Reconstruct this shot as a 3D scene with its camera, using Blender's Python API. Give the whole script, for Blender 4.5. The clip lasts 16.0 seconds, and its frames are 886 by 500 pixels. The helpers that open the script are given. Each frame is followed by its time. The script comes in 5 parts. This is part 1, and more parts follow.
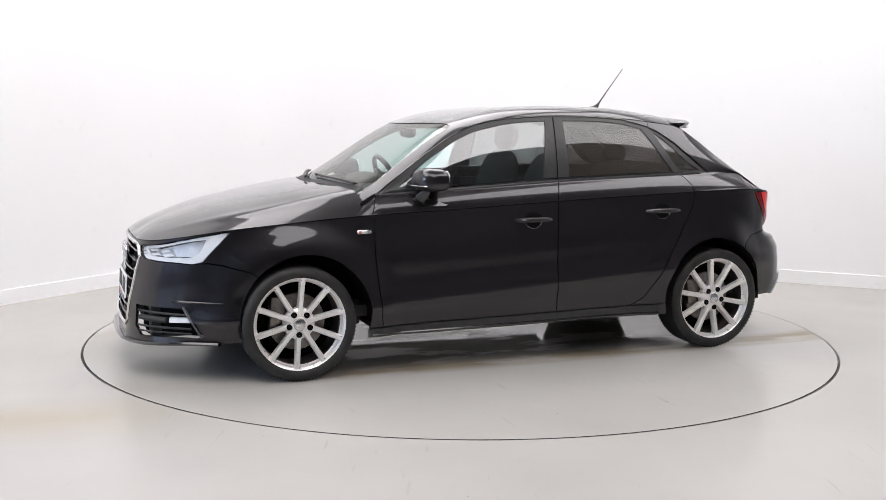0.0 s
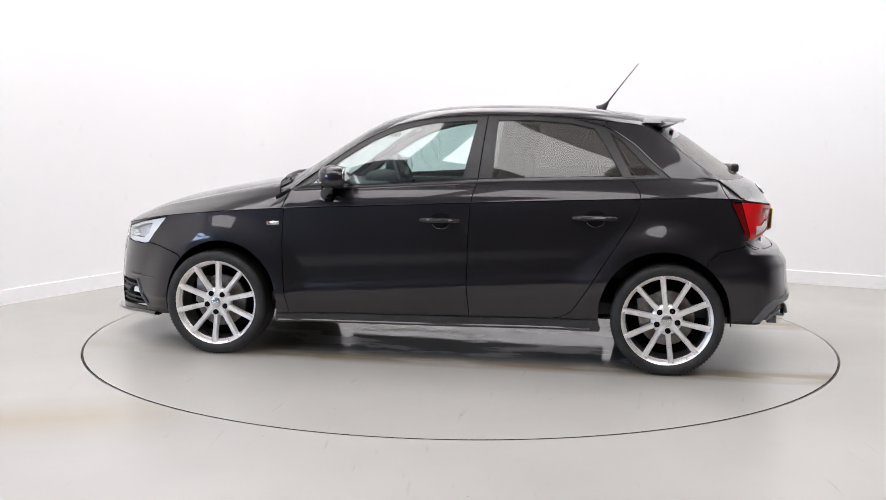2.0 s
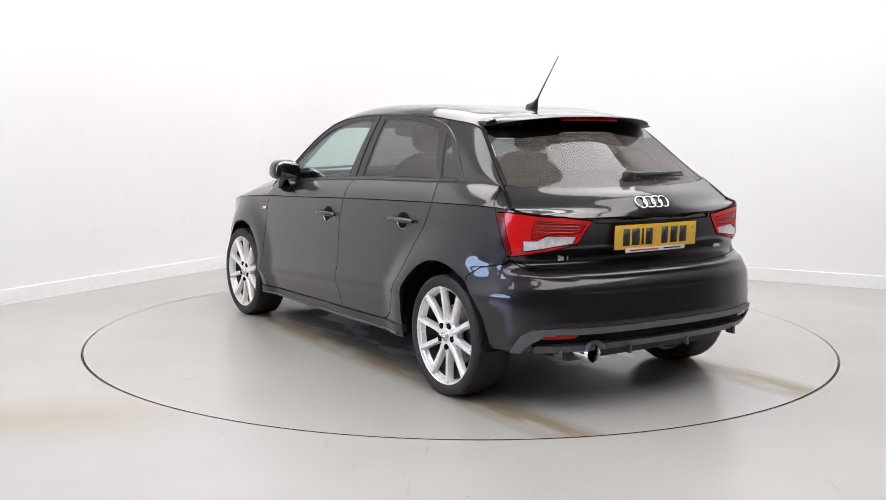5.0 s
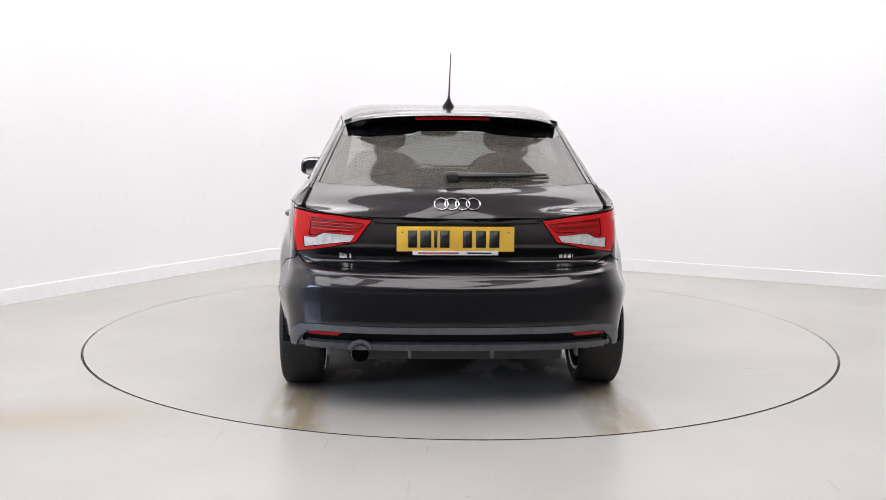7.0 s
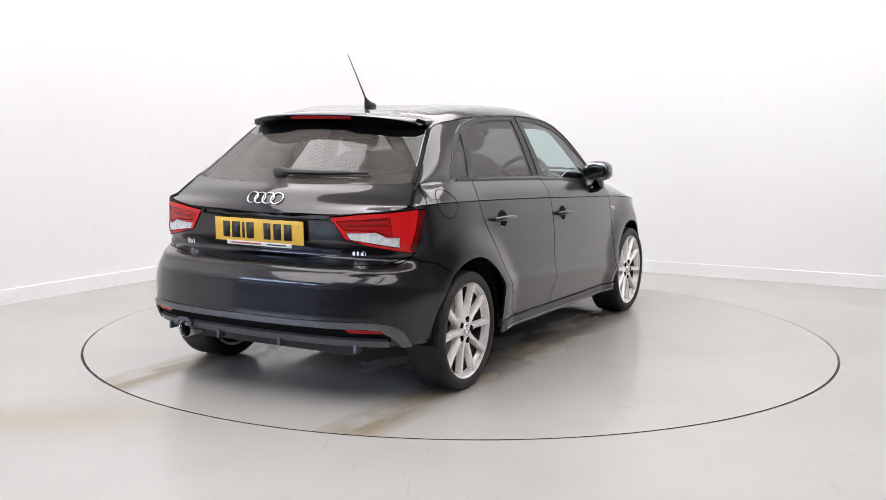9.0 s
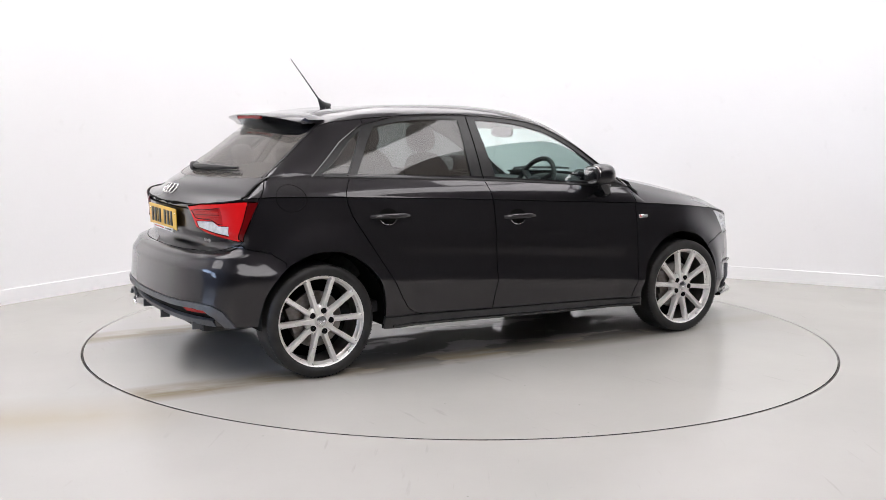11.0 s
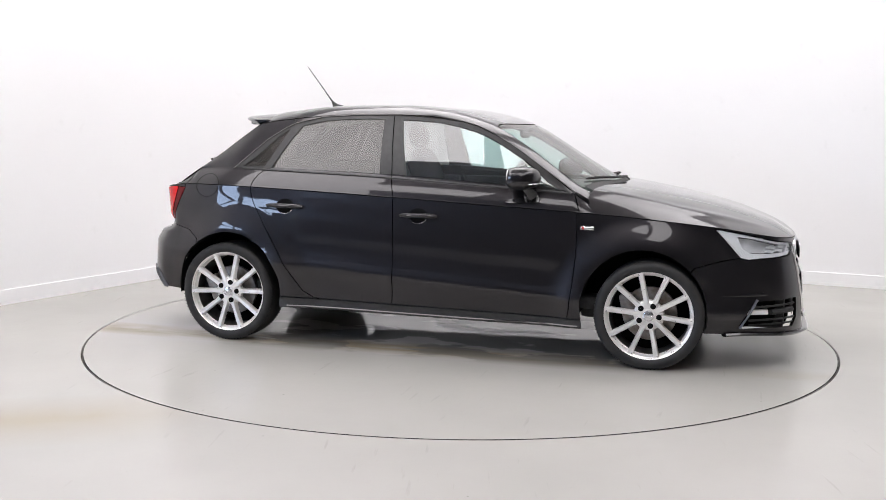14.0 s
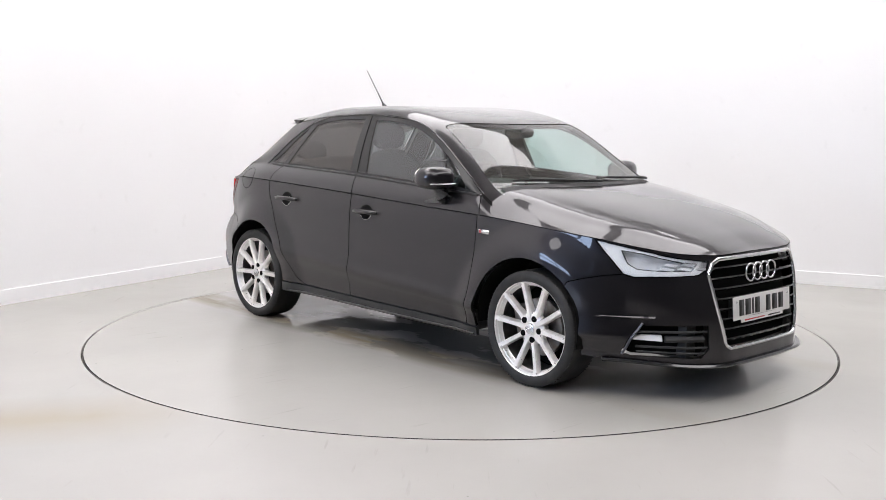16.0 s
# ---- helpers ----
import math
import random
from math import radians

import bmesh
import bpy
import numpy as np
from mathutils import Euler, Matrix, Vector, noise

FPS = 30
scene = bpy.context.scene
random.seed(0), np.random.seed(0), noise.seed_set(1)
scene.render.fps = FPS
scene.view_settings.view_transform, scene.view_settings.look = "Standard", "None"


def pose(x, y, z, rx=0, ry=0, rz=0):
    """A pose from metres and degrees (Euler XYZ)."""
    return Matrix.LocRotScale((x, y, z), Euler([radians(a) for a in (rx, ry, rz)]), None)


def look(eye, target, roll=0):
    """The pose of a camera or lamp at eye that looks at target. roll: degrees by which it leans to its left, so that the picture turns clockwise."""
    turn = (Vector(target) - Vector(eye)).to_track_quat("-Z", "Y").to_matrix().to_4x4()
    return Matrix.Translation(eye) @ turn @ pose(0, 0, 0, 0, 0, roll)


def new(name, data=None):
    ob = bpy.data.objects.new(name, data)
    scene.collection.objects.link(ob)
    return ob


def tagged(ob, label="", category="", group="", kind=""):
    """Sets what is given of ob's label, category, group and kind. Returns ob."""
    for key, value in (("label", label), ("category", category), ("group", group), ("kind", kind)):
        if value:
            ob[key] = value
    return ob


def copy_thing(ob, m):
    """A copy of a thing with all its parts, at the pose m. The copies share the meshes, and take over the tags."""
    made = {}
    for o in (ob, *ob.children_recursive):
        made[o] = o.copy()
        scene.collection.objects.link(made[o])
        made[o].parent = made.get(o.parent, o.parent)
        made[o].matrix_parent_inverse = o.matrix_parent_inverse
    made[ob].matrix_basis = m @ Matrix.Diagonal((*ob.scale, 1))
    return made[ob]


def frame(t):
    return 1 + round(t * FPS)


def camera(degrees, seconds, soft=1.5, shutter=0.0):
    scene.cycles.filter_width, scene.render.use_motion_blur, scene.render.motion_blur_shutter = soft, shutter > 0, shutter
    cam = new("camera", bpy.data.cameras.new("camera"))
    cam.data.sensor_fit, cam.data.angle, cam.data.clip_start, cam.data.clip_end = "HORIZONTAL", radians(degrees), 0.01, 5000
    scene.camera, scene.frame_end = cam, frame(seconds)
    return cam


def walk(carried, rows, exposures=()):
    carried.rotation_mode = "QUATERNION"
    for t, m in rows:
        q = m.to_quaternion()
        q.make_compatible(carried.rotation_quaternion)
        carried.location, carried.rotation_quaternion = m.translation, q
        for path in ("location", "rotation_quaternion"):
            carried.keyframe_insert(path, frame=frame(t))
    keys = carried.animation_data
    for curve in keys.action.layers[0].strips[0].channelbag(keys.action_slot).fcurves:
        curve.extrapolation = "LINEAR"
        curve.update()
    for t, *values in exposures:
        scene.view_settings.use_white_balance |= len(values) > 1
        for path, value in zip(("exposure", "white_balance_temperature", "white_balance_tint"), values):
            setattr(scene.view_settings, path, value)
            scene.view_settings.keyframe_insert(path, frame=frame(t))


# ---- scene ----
# ---- camera: stands still before the turntable ----
cam = camera(46.95, 16.0, soft=0.8)
EYE = Vector((0.0, -6.281, 1.291))
AIM = EYE + Vector((-0.01603, 0.99214, -0.12406))
walk(cam, [(0.0, look(EYE, AIM, 0.479)), (16.0, look(EYE, AIM, 0.479))], exposures=[(0.0, 0.0), (16.0, 0.0)])

# ---- light ----
world = bpy.data.worlds.new("sky")
scene.world = world
world.use_nodes = True
sky = world.node_tree.nodes.new("ShaderNodeTexSky")
sky.sky_type, sky.sun_disc = "NISHITA", False
sky.sun_elevation, sky.sun_rotation = radians(40), radians(200)
world.node_tree.links.new(sky.outputs[0], world.node_tree.nodes["Background"].inputs[0])
world.node_tree.nodes["Background"].inputs[1].default_value = 0.15
CEILING = 4.2
PANEL_GLOW = 4.0      # light panels of the ceiling
OPENING_POWER = 2300.0  # daylight in the gate's opening


# ---- material tools ----
def material(name, colour, rough=0.5, metal=0.0, coat=0.0, coat_rough=0.03, spec=0.5, glow=0.0):
    m = bpy.data.materials.new(name)
    m.use_nodes = True
    b = m.node_tree.nodes["Principled BSDF"]
    b.inputs["Base Color"].default_value = (*colour, 1)
    b.inputs["Roughness"].default_value = rough
    b.inputs["Metallic"].default_value = metal
    b.inputs["Coat Weight"].default_value = coat
    b.inputs["Coat Roughness"].default_value = coat_rough
    b.inputs["Specular IOR Level"].default_value = spec
    if glow:
        b.inputs["Emission Color"].default_value = (*colour, 1)
        b.inputs["Emission Strength"].default_value = glow
    return m


def node(m, kind, **values):
    n = m.node_tree.nodes.new(kind)
    for key, value in values.items():
        n.inputs[key].default_value = value
    return n


def wire(m, a, b):
    m.node_tree.links.new(a, b)


def mix_colour(m, fac, a, b):
    n = m.node_tree.nodes.new("ShaderNodeMix")
    n.data_type = "RGBA"
    for socket, value in ((n.inputs[0], fac), (n.inputs[6], a), (n.inputs[7], b)):
        if isinstance(value, (tuple, float)):
            socket.default_value = (*value, 1) if isinstance(value, tuple) else value
        else:
            wire(m, value, socket)
    return n.outputs[2]


def ramp(m, fac, low, high, a=0.0, b=1.0):
    n = m.node_tree.nodes.new("ShaderNodeMapRange")
    wire(m, fac, n.inputs[0])
    for i, value in enumerate((low, high, a, b)):
        n.inputs[i + 1].default_value = value
    return n.outputs[0]


def maths(m, op, a, b=None):
    n = m.node_tree.nodes.new("ShaderNodeMath")
    n.operation = op
    for socket, value in ((n.inputs[0], a), (n.inputs[1], b)):
        if value is None:
            continue
        if isinstance(value, (int, float)):
            socket.default_value = value
        else:
            wire(m, value, socket)
    return n.outputs[0]


def bsdf(m):
    return m.node_tree.nodes["Principled BSDF"]


def coords(m):
    return m.node_tree.nodes.new("ShaderNodeTexCoord").outputs["Object"]


def mottle(m, scale, detail=4.0, stretch=None, where=None):
    """Noise in the object's own space."""
    n = node(m, "ShaderNodeTexNoise", Scale=scale, Detail=detail)
    src = where or coords(m)
    if stretch:
        mp = m.node_tree.nodes.new("ShaderNodeMapping")
        mp.inputs["Scale"].default_value = stretch
        wire(m, src, mp.inputs[0])
        src = mp.outputs[0]
    wire(m, src, n.inputs["Vector"])
    return n.outputs[0]


def bumped(m, height, strength, distance):
    n = node(m, "ShaderNodeBump", Strength=strength, Distance=distance)
    wire(m, height, n.inputs["Height"])
    wire(m, n.outputs[0], bsdf(m).inputs["Normal"])


# ---- materials ----
def floor_paint(name, tracks):
    """Worn light grey floor paint, satin, with scuffs; the turntable carries the tyres' marks."""
    m = material(name, (0.5, 0.49, 0.47), 0.2, spec=0.18)
    big, mid, fine = mottle(m, 0.7, 3), mottle(m, 3.5, 5), mottle(m, 60, 4)
    col = mix_colour(m, ramp(m, big, 0.35, 0.7), (0.435, 0.42, 0.396), (0.390, 0.378, 0.356))
    col = mix_colour(m, ramp(m, mid, 0.5, 0.9, 0, 0.15), col, (0.33, 0.318, 0.295))
    col = mix_colour(m, ramp(m, fine, 0.66, 0.85, 0, 0.25), col, (0.27, 0.26, 0.25))
    specks = node(m, "ShaderNodeTexVoronoi", Scale=5.0, Randomness=1.0)
    wire(m, coords(m), specks.inputs["Vector"])
    col = mix_colour(m, ramp(m, specks.outputs["Distance"], 0.012, 0.03, 0.55, 0.0), col, (0.16, 0.15, 0.14))
    scuffs = mottle(m, 3.0, 6, (9.0, 0.8, 1.0))
    col = mix_colour(m, ramp(m, scuffs, 0.66, 0.74, 0, 0.28), col, (0.27, 0.26, 0.24))
    sep = m.node_tree.nodes.new("ShaderNodeSeparateXYZ")
    wire(m, coords(m), sep.inputs[0])
    x, y = sep.outputs[0], sep.outputs[1]
    if tracks:
        # tracks run along the car's length at both wheel rows
        away = maths(m, "ABSOLUTE", maths(m, "SUBTRACT", maths(m, "ABSOLUTE", maths(m, "SUBTRACT", y, 0.116)), 0.71))
        band = ramp(m, away, 0.05, 0.17, 1, 0)
        patchy = ramp(m, mottle(m, 4, 6, (0.5, 1.6, 1)), 0.28, 0.52)
        behind = ramp(m, x, 0.9, 1.5, 1, 0.15)
        dirt = maths(m, "MULTIPLY", maths(m, "MULTIPLY", band, patchy), maths(m, "MULTIPLY", behind, 0.85))
        col = mix_colour(m, dirt, col, (0.24, 0.19, 0.12))
        # wet gloss under the car; the mirrored dark body is partly painted into the colour
        wet_mirror = maths(m, "MULTIPLY", ramp(m, mottle(m, 2.3, 4, (0.7, 1.5, 1)), 0.43, 0.46), maths(m, "MULTIPLY", ramp(m, maths(m, "ABSOLUTE", y), 0.62, 0.82, 1, 0), ramp(m, maths(m, "ABSOLUTE", x), 1.0, 1.35, 1, 0)))
        col = mix_colour(m, maths(m, "MULTIPLY", wet_mirror, 0.7), col, (0.15, 0.145, 0.135))
        bsdf(m).inputs["Specular IOR Level"].default_value = 0.3
        gloss = maths(m, "SUBTRACT", ramp(m, mid, 0.3, 0.75, 0.185, 0.24), maths(m, "MULTIPLY", wet_mirror, 0.18))
    else:
        # a broad patchy brown band in the colour beside the turntable
        along = maths(m, "ADD", maths(m, "MULTIPLY", x, -0.2), y)
        brown_band = maths(m, "MULTIPLY", ramp(m, maths(m, "ABSOLUTE", maths(m, "ADD", along, 1.66)), 0.03, 0.40, 1, 0), ramp(m, x, -1.6, -1.1, 1, 0))
        brown_band = maths(m, "MULTIPLY", brown_band, ramp(m, mottle(m, 1.3, 5), 0.2, 0.5, 0.4, 1.0))
        col = mix_colour(m, maths(m, "MULTIPLY", brown_band, 0.7), col, (0.36, 0.31, 0.235))
        gloss = ramp(m, mid, 0.3, 0.75, 0.21, 0.26)
    wire(m, col, bsdf(m).inputs["Base Color"])
    wire(m, gloss, bsdf(m).inputs["Roughness"])
    bumped(m, mottle(m, 9, 3), 0.06, 0.01)
    return m


def wall_paint():
    m = material("white wall paint", (0.82, 0.82, 0.83), 0.6)
    col = mix_colour(m, ramp(m, mottle(m, 0.6, 3), 0.3, 0.7), (0.88, 0.88, 0.885), (0.85, 0.85, 0.86))
    col = mix_colour(m, ramp(m, mottle(m, 7, 6), 0.66, 0.8, 0, 0.25), col, (0.66, 0.65, 0.64))
    wire(m, col, bsdf(m).inputs["Base Color"])
    bumped(m, mottle(m, 40, 4), 0.08, 0.004)
    return m


def car_paint():
    m = material("black metallic paint", (0.02, 0.019, 0.021), 0.37, 0.75, spec=0.25, coat=1.0, coat_rough=0.02)
    flakes = node(m, "ShaderNodeTexVoronoi", Scale=900.0)
    wire(m, coords(m), flakes.inputs["Vector"])
    col = mix_colour(m, ramp(m, flakes.outputs["Distance"], 0.0, 0.5, 0.0, 1.0), (0.040, 0.036, 0.040), (0.016, 0.0145, 0.0165))
    wire(m, col, bsdf(m).inputs["Base Color"])
    wire(m, ramp(m, mottle(m, 3, 4), 0.3, 0.7, 0.015, 0.045), bsdf(m).inputs["Coat Roughness"])
    return m


def glass(name, tint, sheen=0.07, rough=0.0, film=0.0):
    """Thin panes: tinted see-through with a mirror's sheen by angle; film adds the rear window's dust, and paints
    reflected haze on the other panes.
    """
    m = bpy.data.materials.new(name)
    m.use_nodes = True
    t = m.node_tree
    t.nodes.remove(t.nodes["Principled BSDF"])
    clear, shine, mixed = t.nodes.new("ShaderNodeBsdfTransparent"), t.nodes.new("ShaderNodeBsdfGlossy"), t.nodes.new("ShaderNodeMixShader")
    facing, power, scaled = t.nodes.new("ShaderNodeLayerWeight"), t.nodes.new("ShaderNodeMath"), t.nodes.new("ShaderNodeMapRange")
    facing.inputs[0].default_value = 0.5
    power.operation, power.inputs[1].default_value = "POWER", 5.0
    scaled.inputs[3].default_value, scaled.inputs[4].default_value = sheen, 1.0
    t.links.new(facing.outputs["Facing"], power.inputs[0])
    t.links.new(power.outputs[0], scaled.inputs[0])
    clear.inputs[0].default_value = (*tint, 1)
    shine.inputs["Roughness"].default_value = rough
    for a, b in ((scaled.outputs[0], mixed.inputs[0]), (clear.outputs[0], mixed.inputs[1]), (shine.outputs[0], mixed.inputs[2])):
        t.links.new(a, b)
    last = mixed.outputs[0]
    if film:
        dust_haze, laid = t.nodes.new("ShaderNodeBsdfDiffuse"), t.nodes.new("ShaderNodeMixShader")
        dust_haze.inputs[0].default_value = (0.46, 0.41, 0.36, 1)
        wire(m, ramp(m, mottle(m, 5, 5), 0.3, 0.7, film * 0.75, film * 1.25), laid.inputs[0])
        t.links.new(last, laid.inputs[1])
        t.links.new(dust_haze.outputs[0], laid.inputs[2])
        last = laid.outputs[0]
    t.links.new(last, t.nodes["Material Output"].inputs[0])
    return m


def rubber():
    m = material("tyre rubber", (0.018, 0.018, 0.019), 0.62)
    col = mix_colour(m, ramp(m, mottle(m, 14, 6), 0.4, 0.75), (0.010, 0.010, 0.0105), (0.024, 0.022, 0.020))
    wire(m, col, bsdf(m).inputs["Base Color"])
    bumped(m, mottle(m, 220, 3), 0.2, 0.002)
    return m


def alloy():
    m = material("silver alloy", (0.74, 0.73, 0.71), 0.30, 0.5)
    col = mix_colour(m, ramp(m, mottle(m, 18, 5), 0.5, 0.85, 0, 0.5), (0.86, 0.84, 0.82), (0.55, 0.48, 0.42))
    wire(m, col, bsdf(m).inputs["Base Color"])
    wire(m, ramp(m, mottle(m, 60, 4), 0.3, 0.7, 0.26, 0.42), bsdf(m).inputs["Roughness"])
    return m


def speckled(name, colour, rough, other, scale, bump=0.1, metal=0.0, spec=0.5):
    m = material(name, colour, rough, metal, spec=spec)
    col = mix_colour(m, ramp(m, mottle(m, scale, 5), 0.35, 0.7), colour, other)
    wire(m, col, bsdf(m).inputs["Base Color"])
    bumped(m, mottle(m, scale * 6, 3), bump, 0.003)
    return m


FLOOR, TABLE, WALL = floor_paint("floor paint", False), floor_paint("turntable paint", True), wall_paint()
BACK = speckled("grey wall paint", (0.22, 0.22, 0.225), 0.6, (0.18, 0.18, 0.18), 2.0)
PAINT, RUBBER, ALLOY = car_paint(), rubber(), alloy()
GAP = material("shut line", (0.004, 0.004, 0.004), 0.8, spec=0.1)
TRIM = speckled("black trim", (0.012, 0.012, 0.012), 0.35, (0.02, 0.02, 0.02), 30, 0.05)
GLOSS = material("gloss black", (0.006, 0.006, 0.007), 0.12, coat=0.6)
PLASTIC = speckled("grained black plastic", (0.02, 0.02, 0.021), 0.6, (0.03, 0.03, 0.03), 60, 0.15)
GREY = speckled("grey bumper paint", (0.13, 0.135, 0.15), 0.38, (0.105, 0.11, 0.12), 25, 0.05, 0.5)
SILL = speckled("satin sill trim", (0.045, 0.045, 0.046), 0.3, (0.035, 0.035, 0.036), 25, 0.03, 0.4)
CHROME = material("chrome", (0.85, 0.85, 0.86), 0.08, 1.0)
SATIN = speckled("satin chrome", (0.76, 0.76, 0.77), 0.24, (0.66, 0.66, 0.67), 30, 0.02, 1.0)
STEEL = speckled("brake disc steel", (0.30, 0.29, 0.28), 0.4, (0.16, 0.13, 0.11), 22, 0.05, 0.9)
BARREL = speckled("dirty wheel barrel", (0.10, 0.095, 0.09), 0.55, (0.05, 0.045, 0.04), 20, 0.1, 0.3)
CLEAR = glass("clear green glass", (0.70, 0.85, 0.83), 0.15)
# windscreen and side panes: film is reflected haze painted as a pale layer
SCREEN = glass("windscreen glass", (0.76, 0.87, 0.83), 0.11, film=0.05)
PRIVACY = glass("privacy glass", (0.21, 0.205, 0.205), 0.08, film=0.07)
DUSTY = glass("dusty privacy glass", (0.30, 0.295, 0.295), 0.08, film=0.16)
LENS = glass("clear lens", (0.93, 0.95, 0.97))
RED = material("red lens", (0.42, 0.005, 0.007), 0.15, spec=0.35)
DEEP = material("deep red lens", (0.12, 0.003, 0.004), 0.15, spec=0.35)
BRIGHT = material("bright red lens", (0.62, 0.010, 0.012), 0.15, spec=0.35)
WHITE_LENS = speckled("ribbed clear lens", (0.72, 0.72, 0.72), 0.15, (0.5, 0.5, 0.5), 40, 0.1)
LAMP_WHITE = material("light guide", (0.93, 0.93, 0.93), 0.2)
LAMP_BOWL = speckled("lamp bowl", (0.88, 0.88, 0.89), 0.22, (0.62, 0.62, 0.63), 12, 0.02, 0.12)
FELT = speckled("black felt", (0.006, 0.006, 0.006), 0.95, (0.01, 0.01, 0.01), 60, 0.1, spec=0.1)
FABRIC = speckled("dark seat fabric", (0.028, 0.028, 0.03), 0.9, (0.045, 0.045, 0.048), 45, 0.04)
LINER = speckled("grey headliner", (0.30, 0.30, 0.29), 0.9, (0.27, 0.27, 0.26), 40, 0.02)
YELLOW = speckled("yellow plate", (0.80, 0.50, 0.06), 0.35, (0.72, 0.44, 0.05), 8, 0.02)
WHITE = speckled("white plate", (0.78, 0.78, 0.77), 0.35, (0.7, 0.7, 0.69), 8, 0.02)
INK = material("black print", (0.01, 0.01, 0.01), 0.4)
DARK_RED = material("red print", (0.45, 0.02, 0.02), 0.4)
PANEL = material("light panel", (1.0, 0.968, 0.985), 0.5, glow=PANEL_GLOW)
CEIL = speckled("white ceiling board", (0.5, 0.5, 0.5), 0.8, (0.44, 0.44, 0.44), 3)
CONCRETE = speckled("concrete", (0.3, 0.3, 0.29), 0.8, (0.22, 0.22, 0.21), 4)


# ---- mesh tools ----
def finish(name, me, mats, parent, label="", smooth=True):
    for mt in mats if isinstance(mats, (list, tuple)) else [mats]:
        me.materials.append(mt)
    if smooth:
        me.polygons.foreach_set("use_smooth", [True] * len(me.polygons))
    ob = new(name, me)
    if parent:
        ob.parent = parent
    return tagged(ob, label)


def part(name, bm, mats, parent, label="", sharp=35):
    """One mesh object under a thing or a part."""
    bmesh.ops.recalc_face_normals(bm, faces=bm.faces)
    for e in bm.edges:
        e.smooth = len(e.link_faces) == 2 and e.calc_face_angle(0) < radians(sharp)
    me = bpy.data.meshes.new(name)
    bm.to_mesh(me)
    bm.free()
    return finish(name, me, mats, parent, label)


def box(bm, centre, size, bevel=0.0, turn=None):
    m = Matrix.Translation(centre) @ (turn or Matrix()) @ Matrix.Diagonal((*size, 1))
    made = bmesh.ops.create_cube(bm, size=1, matrix=m)["verts"]
    if bevel:
        edges = list({e for v in made for e in v.link_edges})
        bmesh.ops.bevel(bm, geom=edges, offset=bevel, segments=2, profile=0.6, affect="EDGES", clamp_overlap=True)


def tube(bm, pts, r, n=8, closed=False, flat=1.0, up=None):
    """A round bar along a line; r may be a list."""
    pts = [Vector(p) for p in pts]
    rings, count = [], len(pts)
    for i, p in enumerate(pts):
        a, b = pts[(i - 1) % count if closed else max(i - 1, 0)], pts[(i + 1) % count if closed else min(i + 1, count - 1)]
        d = (b - a).normalized()
        ref = Vector(up) if up else (Vector((0, 0, 1)) if abs(d.z) < 0.9 else Vector((1, 0, 0)))
        e1 = d.cross(ref).normalized()
        e2 = e1.cross(d)
        rr = r[i] if isinstance(r, (list, tuple)) else r
        rings.append([bm.verts.new(p + e1 * math.cos(k * math.tau / n) * rr + e2 * math.sin(k * math.tau / n) * rr * flat) for k in range(n)])
    for i in range(count if closed else count - 1):
        a, b = rings[i], rings[(i + 1) % count]
        for k in range(n):
            bm.faces.new((a[k], a[(k + 1) % n], b[(k + 1) % n], b[k]))
    if not closed:
        bm.faces.new(rings[0][::-1]), bm.faces.new(rings[-1])


def slab(bm, outline, depth, m=None):
    """A flat outline (x, y) pushed along z by depth."""
    m = m or Matrix()
    low = [bm.verts.new(m @ Vector((x, y, 0))) for x, y in outline]
    high = [bm.verts.new(m @ Vector((x, y, depth))) for x, y in outline]
    bm.faces.new(low[::-1]), bm.faces.new(high)
    for i in range(len(low)):
        j = (i + 1) % len(low)
        bm.faces.new((low[i], low[j], high[j], high[i]))


def lathe(bm, profile, n=48, closed=False):
    """A profile of (radius, along) turned about the y axis."""
    rings = [[bm.verts.new((r * math.cos(k * math.tau / n), y, r * math.sin(k * math.tau / n))) for k in range(n)] for r, y in profile]
    count = len(rings)
    for i in range(count if closed else count - 1):
        a, b = rings[i], rings[(i + 1) % count]
        for k in range(n):
            bm.faces.new((a[k], a[(k + 1) % n], b[(k + 1) % n], b[k]))


def curve(*knots):
    """A smooth line through knots (t, values...); returns values at t."""
    ts, vs = [float(k[0]) for k in knots], [[float(x) for x in k[1:]] for k in knots]
    n, width = len(ts), len(knots[0]) - 1
    slopes = []
    for i in range(n):
        row = []
        for c in range(width):
            if i == 0 or i == n - 1:
                j = min(i, n - 2)
                row.append((vs[j + 1][c] - vs[j][c]) / (ts[j + 1] - ts[j]))
            else:
                h0, h1 = ts[i] - ts[i - 1], ts[i + 1] - ts[i]
                row.append(((vs[i][c] - vs[i - 1][c]) / h0 * h1 + (vs[i + 1][c] - vs[i][c]) / h1 * h0) / (h0 + h1))
        slopes.append(row)

    def at(t):
        if t <= ts[0]:
            return [v + m * (t - ts[0]) for v, m in zip(vs[0], slopes[0])]
        if t >= ts[-1]:
            return [v + m * (t - ts[-1]) for v, m in zip(vs[-1], slopes[-1])]
        i = bisect(ts, t) - 1
        h = ts[i + 1] - ts[i]
        k = (t - ts[i]) / h
        a, b, c, d = (1 + 2 * k) * (1 - k) ** 2, k * (1 - k) ** 2 * h, k * k * (3 - 2 * k), k * k * (k - 1) * h
        return [a * p + b * q + c * r + d * s for p, q, r, s in zip(vs[i], slopes[i], vs[i + 1], slopes[i + 1])]
    return at


